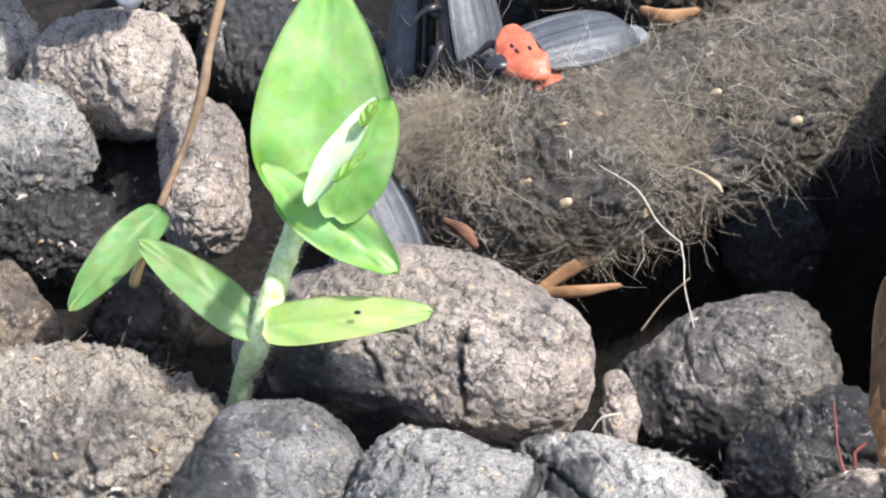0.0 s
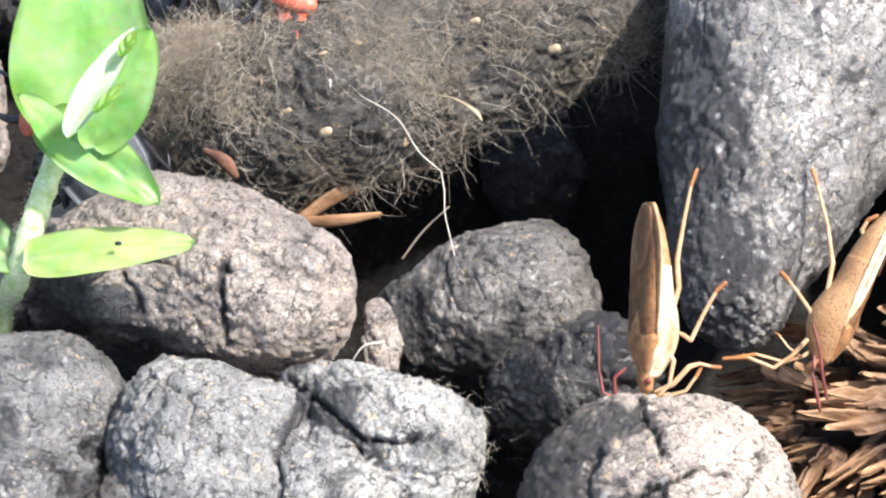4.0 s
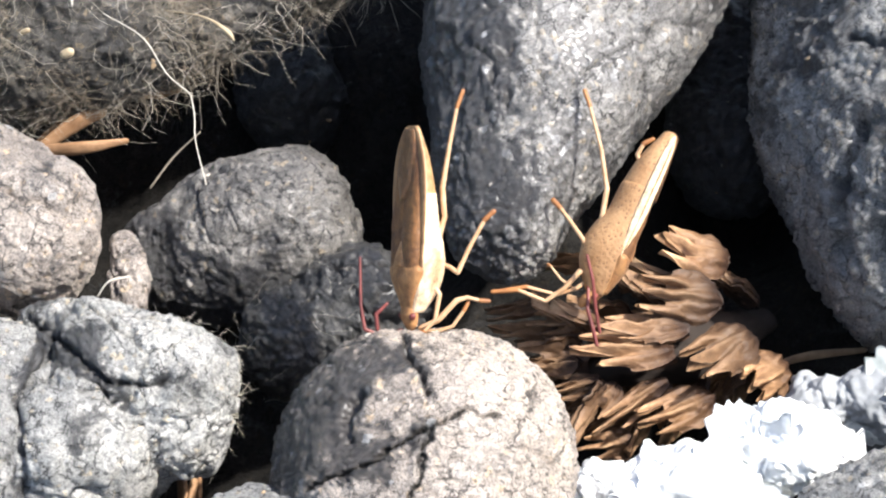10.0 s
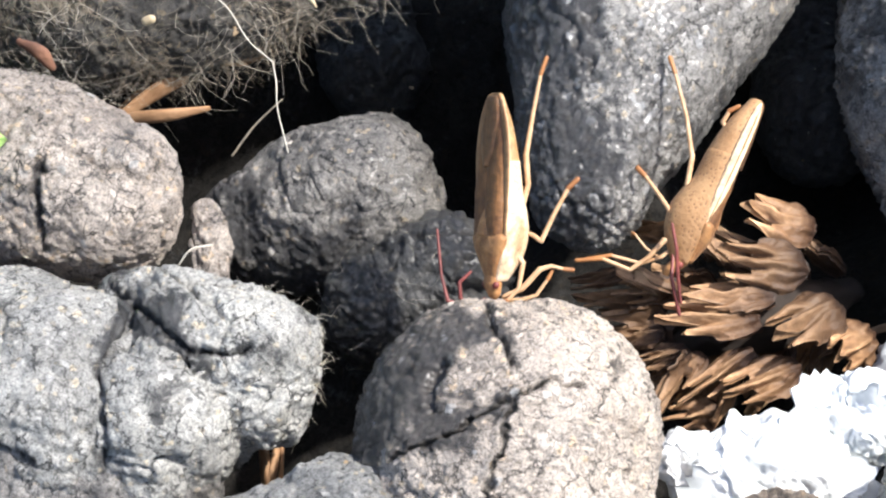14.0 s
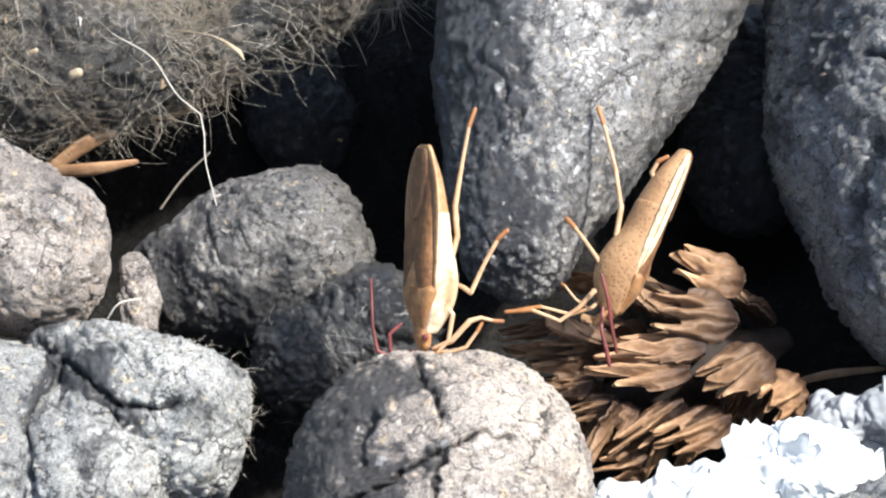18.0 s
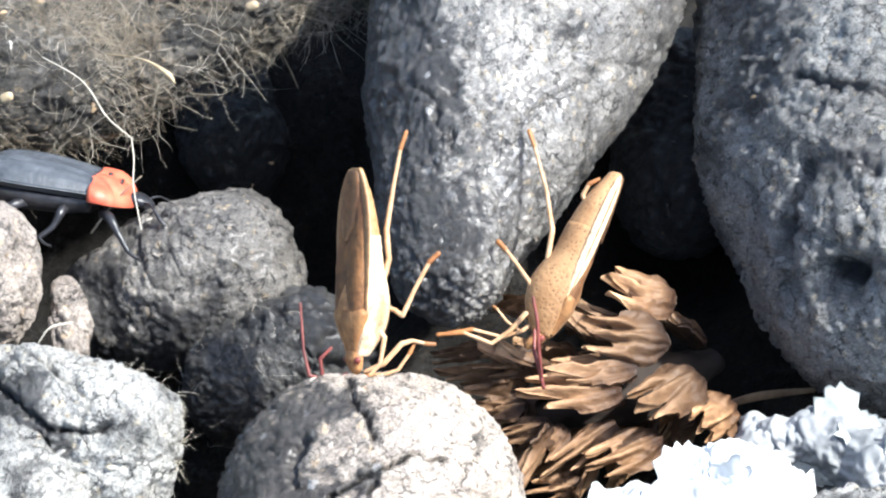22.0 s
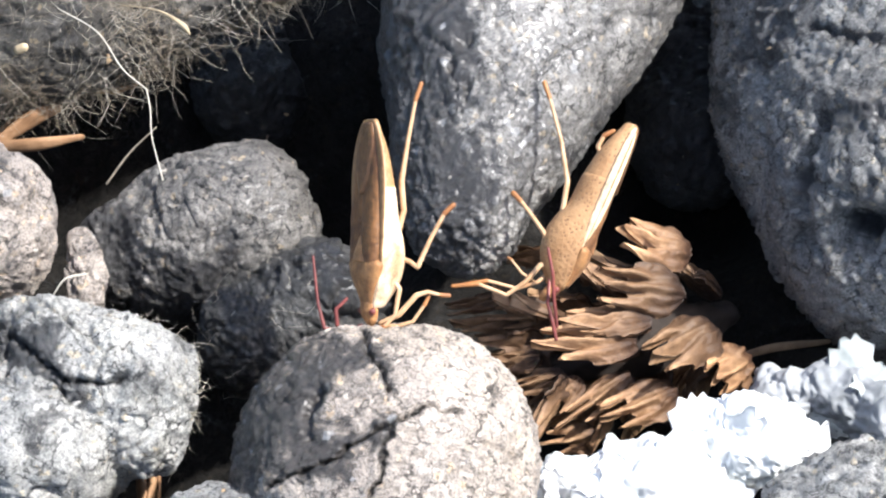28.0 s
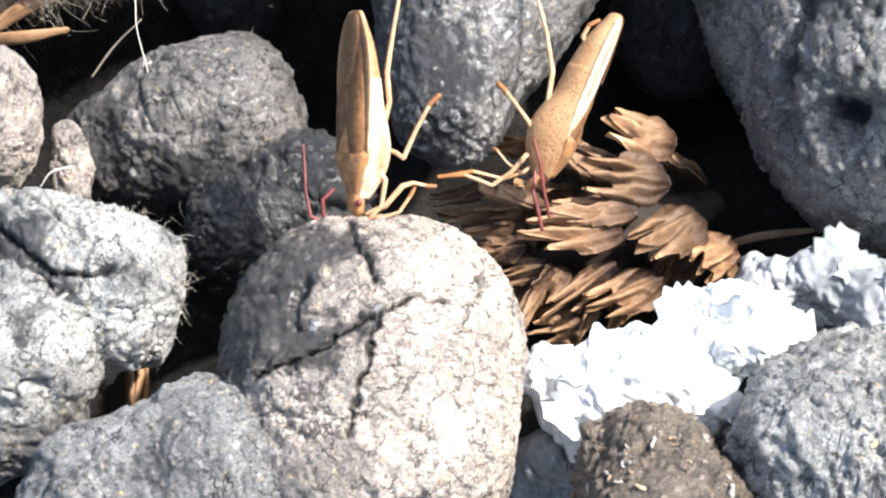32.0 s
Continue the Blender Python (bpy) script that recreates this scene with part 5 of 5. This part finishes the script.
         B((1000, 500, 4, 6), (980, 515, 8, 6), (948, 525, 8, 5), (900, 512, 6, 5), (860, 518, 4, 5)),
         B((1090, 330, -10, 6), (1080, 300, -10, 7), (1090, 282, -8, 6), (1105, 275, -8, 5)),
         B((975, 515, 4, 4), (955, 500, 8, 4), (938, 478, 6, 3), (934, 476, 5, 3))],
        [B((996, 462, 46, 4), (1004, 500, 46, 5), (1008, 545, 36, 5), (1014, 586, 28, 4)), B((1000, 500, 12, 5), (996, 548, 26, 5), (1003, 578, 26, 6), (1009, 606, 24, 5))], SPECKLE, 0.92, 0.40, 0.95, 0.8, 0.11)


bugs()


# ---- carrion beetles ----
ELYTRA = plain("beetle_wing_case", (0.040, 0.046, 0.054), (0.080, 0.089, 0.102), 900, 0.50, 0.10)
ORANGE = plain("beetle_shield", (0.42, 0.070, 0.036), (0.62, 0.165, 0.090), 700, 0.50, 0.10)
TIP = plain("beetle_tail", (0.10, 0.11, 0.125), (0.22, 0.235, 0.26), 900, 0.4, 0.03)


def wing_case(side):
    rows, cols = 28, 18
    V = []
    for i in range(rows):
        s = i / (rows - 1)
        y = 2.6 - 9.6 * s
        half = 3.65 * (0.82 + 0.22 * math.sin(math.pi * min(1, 0.1 + 0.75 * s))) * (1 if s < 0.5 else math.sqrt(max(0.012, 1 - ((s - 0.5) / 0.503) ** 2.6)))
        top = 1.9 * (0.75 + 0.45 * math.sin(math.pi * (0.1 + 0.7 * s))) * (1 if s < 0.7 else 1 - 0.75 * ((s - 0.7) / 0.3) ** 2)
        for j in range(cols):
            u = j / (cols - 1)
            w = min(1, u / 0.86)
            h = top * math.sqrt(max(0, 1 - 0.93 * w ** 2.2))
            h += 0.13 * sum(math.exp(-((u - c) / 0.035) ** 2) for c in (0.26, 0.48, 0.68)) * (1 - s ** 6)
            if u > 0.86:
                h += 0.45 * ((u - 0.86) / 0.14) ** 2
            h -= 0.10 * math.exp(-(u / 0.03) ** 2)
            V.append((side * (0.02 + half * u), y, h))
    n = len(V)
    low = [(a, b, c - 0.18) for a, b, c in V]
    f = grid_faces(rows, cols) + [q[::-1] for q in grid_faces(rows, cols, base=n)]
    edge = [j for j in range(cols)] + [i * cols + cols - 1 for i in range(1, rows)] + [(rows - 1) * cols + j for j in range(cols - 2, -1, -1)] + [i * cols for i in range(rows - 2, -1, -1)]
    f += [(a, b, b + n, a + n) for a, b in zip(edge, edge[1:])]
    if side < 0:
        f = [q[::-1] for q in f]
    return mesh("wing_case", V + low, f, ELYTRA)


def beetle(label):
    """A flat black carrion beetle with an orange-red shield: head to +y, back to +z."""
    ob = thing("carrion_beetle", label, "beetle", "carrion beetles")
    v, f = loft([(-7.6, 0.4, 0.2, 0.3, 0), (-6.4, 2.2, 0.5, 1.0, 0), (-3.5, 3.4, 0.7, 1.5, 0), (0, 3.3, 0.7, 1.6, 0), (2.6, 2.6, 0.6, 1.3, 0)], 28)
    part("abdomen", mesh("abdomen", v, f, BLACK), ob)
    for side in (-1, 1):
        part("wing_case", wing_case(side), ob, "blue-black ridged wing case")
    v, f = loft([(-8.3, 0.30, 0.15, 0.2, -0.2), (-8.0, 0.75, 0.3, 0.35, -0.05), (-7.6, 1.15, 0.4, 0.4, 0.1), (-6.6, 1.6, 0.4, 0.4, 0.2)], 18)
    part("tail", mesh("tail", v, f, TIP), ob, "grey tail tip")
    st = [(2.3, 2.2, 1.2, 0.3, 0.4), (2.8, 3.7, 1.2, 0.3, 0.35), (3.8, 3.75, 1.15, 0.3, 0.3), (4.8, 2.9, 0.9, 0.3, 0.05), (5.5, 1.5, 0.55, 0.2, -0.25), (5.7, 0.8, 0.3, 0.2, -0.3)]
    v, f = loft(st, 40, power=0.75)
    v[:, 2] += 0.14 * np.sin(v[:, 0] * 2.2) * (v[:, 2] > 0.6)
    shield = part("shield", mesh("shield", v, f, ORANGE), ob, "orange-red pitted shield")
    for x, y in ((-0.7, 3.4), (0.7, 3.4), (-0.35, 4.4), (0.45, 4.5)):
        z = 1.15 if y < 4 else 0.86
        v, f = rod([(x - 0.14, y, z + 0.30, 0.16), (x + 0.14, y, z + 0.30, 0.16)], 8)
        part("dimple", mesh("dimple", v, f, BLACK), shield, "small dark dimple")
    v, f = loft([(5.2, 0.95, 0.4, 0.5, 0.1), (6.0, 0.95, 0.45, 0.5, 0.05), (6.7, 0.6, 0.3, 0.4, -0.1), (7.1, 0.2, 0.1, 0.2, -0.2)], 20)
    part("head", mesh("head", v, f, BLACK), ob)
    for side in (-1, 1):
        part("antenna", mesh("antenna", *rod([(side * 0.7, 6.5, 0, 0.10), (side * 1.4, 7.1, 0.1, 0.08), (side * 1.9, 7.6, -0.2, 0.10), (side * 2.2, 8.1, -0.7, 0.17), (side * 2.3, 8.5, -1.0, 0.14)], 8), BLACK), ob)
        for y0, y1, y2, y3 in ((3.6, 4.6, 5.6, 6.4), (0.8, 0.9, 0.5, -0.4), (-1.6, -2.6, -4.4, -5.8)):
            leg = part("leg", mesh("leg", *rod([(side * 1.6, y0, -1.0, 0.40), (side * 3.7, y1, -0.7, 0.38), (side * 4.3, y2, -1.8, 0.24), (side * 4.7, y3, -2.7, 0.2)], 8), BLACK), ob)
            part("foot", mesh("foot", *rod([(side * 4.7, y3, -2.7, 0.15), (side * 5.1, y3 + 0.5, -2.95, 0.12), (side * 5.4, y3 + 1.1, -3.0, 0.08)], 6), BLACK), leg)
    for me in {p.data for p in ob.children_recursive}:
        me.transform(Matrix.Scale(0.94, 4))
    return ob


def stand(place, ahead, back):
    """The pose of a beetle at a place (mm): its head points ahead and its back looks along back, in the slope's own axes."""
    basis = Matrix((RIGHT, UP, NEAR)).transposed()
    y = (basis @ Vector(ahead)).normalized()
    z = basis @ Vector(back)
    z = (z - y * z.dot(y)).normalized()
    m = Matrix((y.cross(z), y, z)).transposed().to_4x4()
    m.translation = Vector(place) * MM
    return m


ROAMER = beetle("black carrion beetle with an orange shield, walking")
RESTING = [copy_thing(ROAMER, stand((-37.79, 32.63, 14.96), (-0.16, 0.95, 0.05), (0.88, 0.1, 0.46))),
           copy_thing(ROAMER, stand((-29.07, 27.12, 16.24), (-0.85, -0.20, 0.45), (0.25, 0.78, 0.55))),
           copy_thing(ROAMER, stand((-27.29, 23.86, 15.01), (-0.90, -0.15, 0.4), (0.1, 0.7, 0.7))),
           copy_thing(ROAMER, stand((-42.78, 35.92, 11.00), (0.05, 0.95, 0.1), (-0.9, 0.05, 0.4))),
           copy_thing(ROAMER, stand((-66.74, 37.52, 21.05), (-0.25, 0.95, 0.1), (0.2, 0.1, 0.95)))]
for ob, label in zip(RESTING, ("black carrion beetle standing on edge behind the hair", "black carrion beetle climbing on another one", "black carrion beetle under another one", "black carrion beetle in the shade behind the leaf", "black carrion beetle on the round dropping")):
    tagged(ob, label)

THREAD = thing("pale_thread", "long thin pale fibre hanging over a gap", "fibre")
part("upper_strand", mesh("upper_strand", *rod([(*(-25.09, 11.96, 19.00), 0.04), (*(-22.19, 9.62, 19.00), 0.042), (*(-20.43, 7.09, 18.00), 0.045), (*(-18.75, 6.01, 17.00), 0.045)], 6), PALEHAIR), THREAD)
LOWER_AT = (-18.75, 6.01, 17.00)
rel = lambda p: tuple(a - b for a, b in zip(p, LOWER_AT))
LOWER = part("lower_strand", mesh("lower_strand", *rod([(0, 0, 0, 0.045), (*rel((-18.50, 4.92, 16.00)), 0.045), (*rel((-18.39, 3.27, 15.00)), 0.042), (*rel((-17.68, 1.09, 13.00)), 0.045)], 6), PALEHAIR), THREAD)
needle("side_fibre", "thin tan fibre leaning in the gap", [((-21.93, 3.41, 10.00), 0.08), ((-20.24, 4.50, 12.00), 0.08), ((-18.24, 5.12, 14.00), 0.05)], HAIR, 1.0, "fibre", "")


def motions():
    """What moves: one beetle that walks through, three that fidget, and the thread that it brushes."""
    walk(ROAMER, [
        (0.0, stand((-42.80, 7.68, 18.00), (-0.35, 0.85, 0.1), (0.25, 0.05, 0.95))),
        (3.5, stand((-42.84, 7.12, 18.00), (-0.35, 0.85, 0.1), (0.25, 0.05, 0.95))),
        (4.5, stand((-50.60, 9.40, 18.00), (-0.75, 0.55, 0.1), (0.2, 0.2, 0.95))),
        (5.5, stand((-52.79, 6.48, 18.00), (-0.95, 0.2, 0.1), (0.1, 0.25, 0.95))),
        (6.0, stand((-53.20, 3.87, 18.00), (-0.8, -0.45, 0.1), (0.2, 0.1, 0.95))),
        (7.0, stand((-53.63, 3.86, 18.00), (-0.8, -0.45, 0.1), (0.2, 0.1, 0.95))),
        (9.0, stand((-51.36, 4.81, 18.00), (-0.6, -0.6, 0.1), (0.2, 0.1, 0.95))),
        (14.0, stand((-51.29, 4.24, 18.00), (0.2, -0.9, 0.1), (0.2, 0.2, 0.95))),
        (18.0, stand((-48.08, 5.38, 18.00), (0.9, -0.2, 0.1), (0.1, 0.5, 0.85))),
        (20.0, stand((-37.20, 8.55, 17.00), (0.9, -0.3, 0.1), (0.3, 0.7, 0.6))),
        (20.5, stand((-32.72, 8.25, 15.00), (0.85, -0.5, 0.1), (0.3, 0.7, 0.6))),
        (21.0, stand((-29.56, 7.40, 13.00), (0.82, -0.55, 0.1), (0.48, 0.84, 0.16))),
        (21.5, stand((-27.70, 8.40, 12.00), (0.88, -0.42, 0.1), (0.40, 0.88, 0.26))),
        (22.0, stand((-24.04, 6.72, 11.00), (0.97, -0.16, 0.12), (0.15, 0.93, 0.28))),
        (22.5, stand((-20.07, 8.80, 10.00), (0.98, 0.12, 0.0), (-0.1, 0.93, 0.30))),
        (23.0, stand((-15.98, 8.79, 10.00), (0.80, 0.40, -0.62), (-0.20, 0.90, 0.40))),
        (23.5, stand((-14.98, 9.06, 10.00), (0.78, 0.40, -0.68), (-0.15, 0.86, 0.50))),
        (24.0, stand((-15.38, 9.96, 10.00), (0.76, 0.46, -0.66), (-0.15, 0.80, 0.60))),
        (24.5, stand((-14.82, 9.96, 12.00), (0.50, 0.82, -0.2), (-0.12, 0.25, 0.95))),
        (25.0, stand((-14.14, 11.33, 13.00), (0.40, 0.88, -0.2), (-0.10, 0.25, 0.95))),
        (25.5, stand((-13.19, 14.87, 14.00), (0.22, 0.95, -0.2), (0.0, 0.25, 0.95))),
        (26.0, stand((-11.30, 19.00, 16.00), (0.03, 0.97, -0.15), (0.0, 0.2, 0.97))),
        (26.5, stand((-11.73, 20.26, 18.00), (-0.08, 0.97, -0.1), (0.0, 0.2, 0.97))),
        (28.0, stand((-10.53, 29.85, 22.00), (0.2, 0.9, -0.1), (0.0, 0.2, 0.97))),
        (32.0, stand((-5.25, 43.53, 22.00), (0.3, 0.9, -0.1), (0.0, 0.2, 0.97))),
    ])
    shield = next(o for o in ROAMER.children if o.name.startswith("shield"))
    hinge = Matrix.Translation((0, 0.0022, 0.0004))
    bend = lambda a: hinge @ pose(0, 0, 0, a, 0, 0) @ hinge.inverted()
    walk(shield, [(0, bend(0)), (22.2, bend(0)), (22.8, bend(-50)), (24.1, bend(-55)), (24.5, bend(-8)), (25.0, bend(0)), (32.0, bend(0))])
    for k, ob in enumerate(RESTING):
        m = ob.matrix_basis.copy()
        walk(ob, [(t, pose(0, 0, 0) @ m @ pose(0.0003 * math.sin(t + k), 0.0004 * math.sin(0.8 * t + 2 * k), 0, 0, 0, 2.5 * math.sin(0.9 * t + k))) for t in range(0, 33, 2)])
    for k, ob in enumerate(o for o in scene.objects if o.get("root")):
        root = Matrix.Translation(Vector(ob["root"]))
        walk(ob, [(t, root @ pose(0, 0, 0, 1.5 * math.sin(0.7 * t + k), 0, 2.5 * math.sin(0.9 * t + 2 * k)) @ root.inverted()) for t in range(0, 33, 2)])
    base = Vector(LOWER_AT) * MM
    swing = lambda a: Matrix.Translation(base) @ Matrix.Rotation(radians(a), 4, NEAR)
    walk(LOWER, [(0, swing(0)), (20.5, swing(0)), (21.5, swing(4)), (22.0, swing(-4)), (22.5, swing(22)), (23.0, swing(42)), (23.5, swing(36)), (24.0, swing(34)), (24.5, swing(12)), (25.0, swing(6)), (26.0, swing(0)), (32.0, swing(0))])


motions()
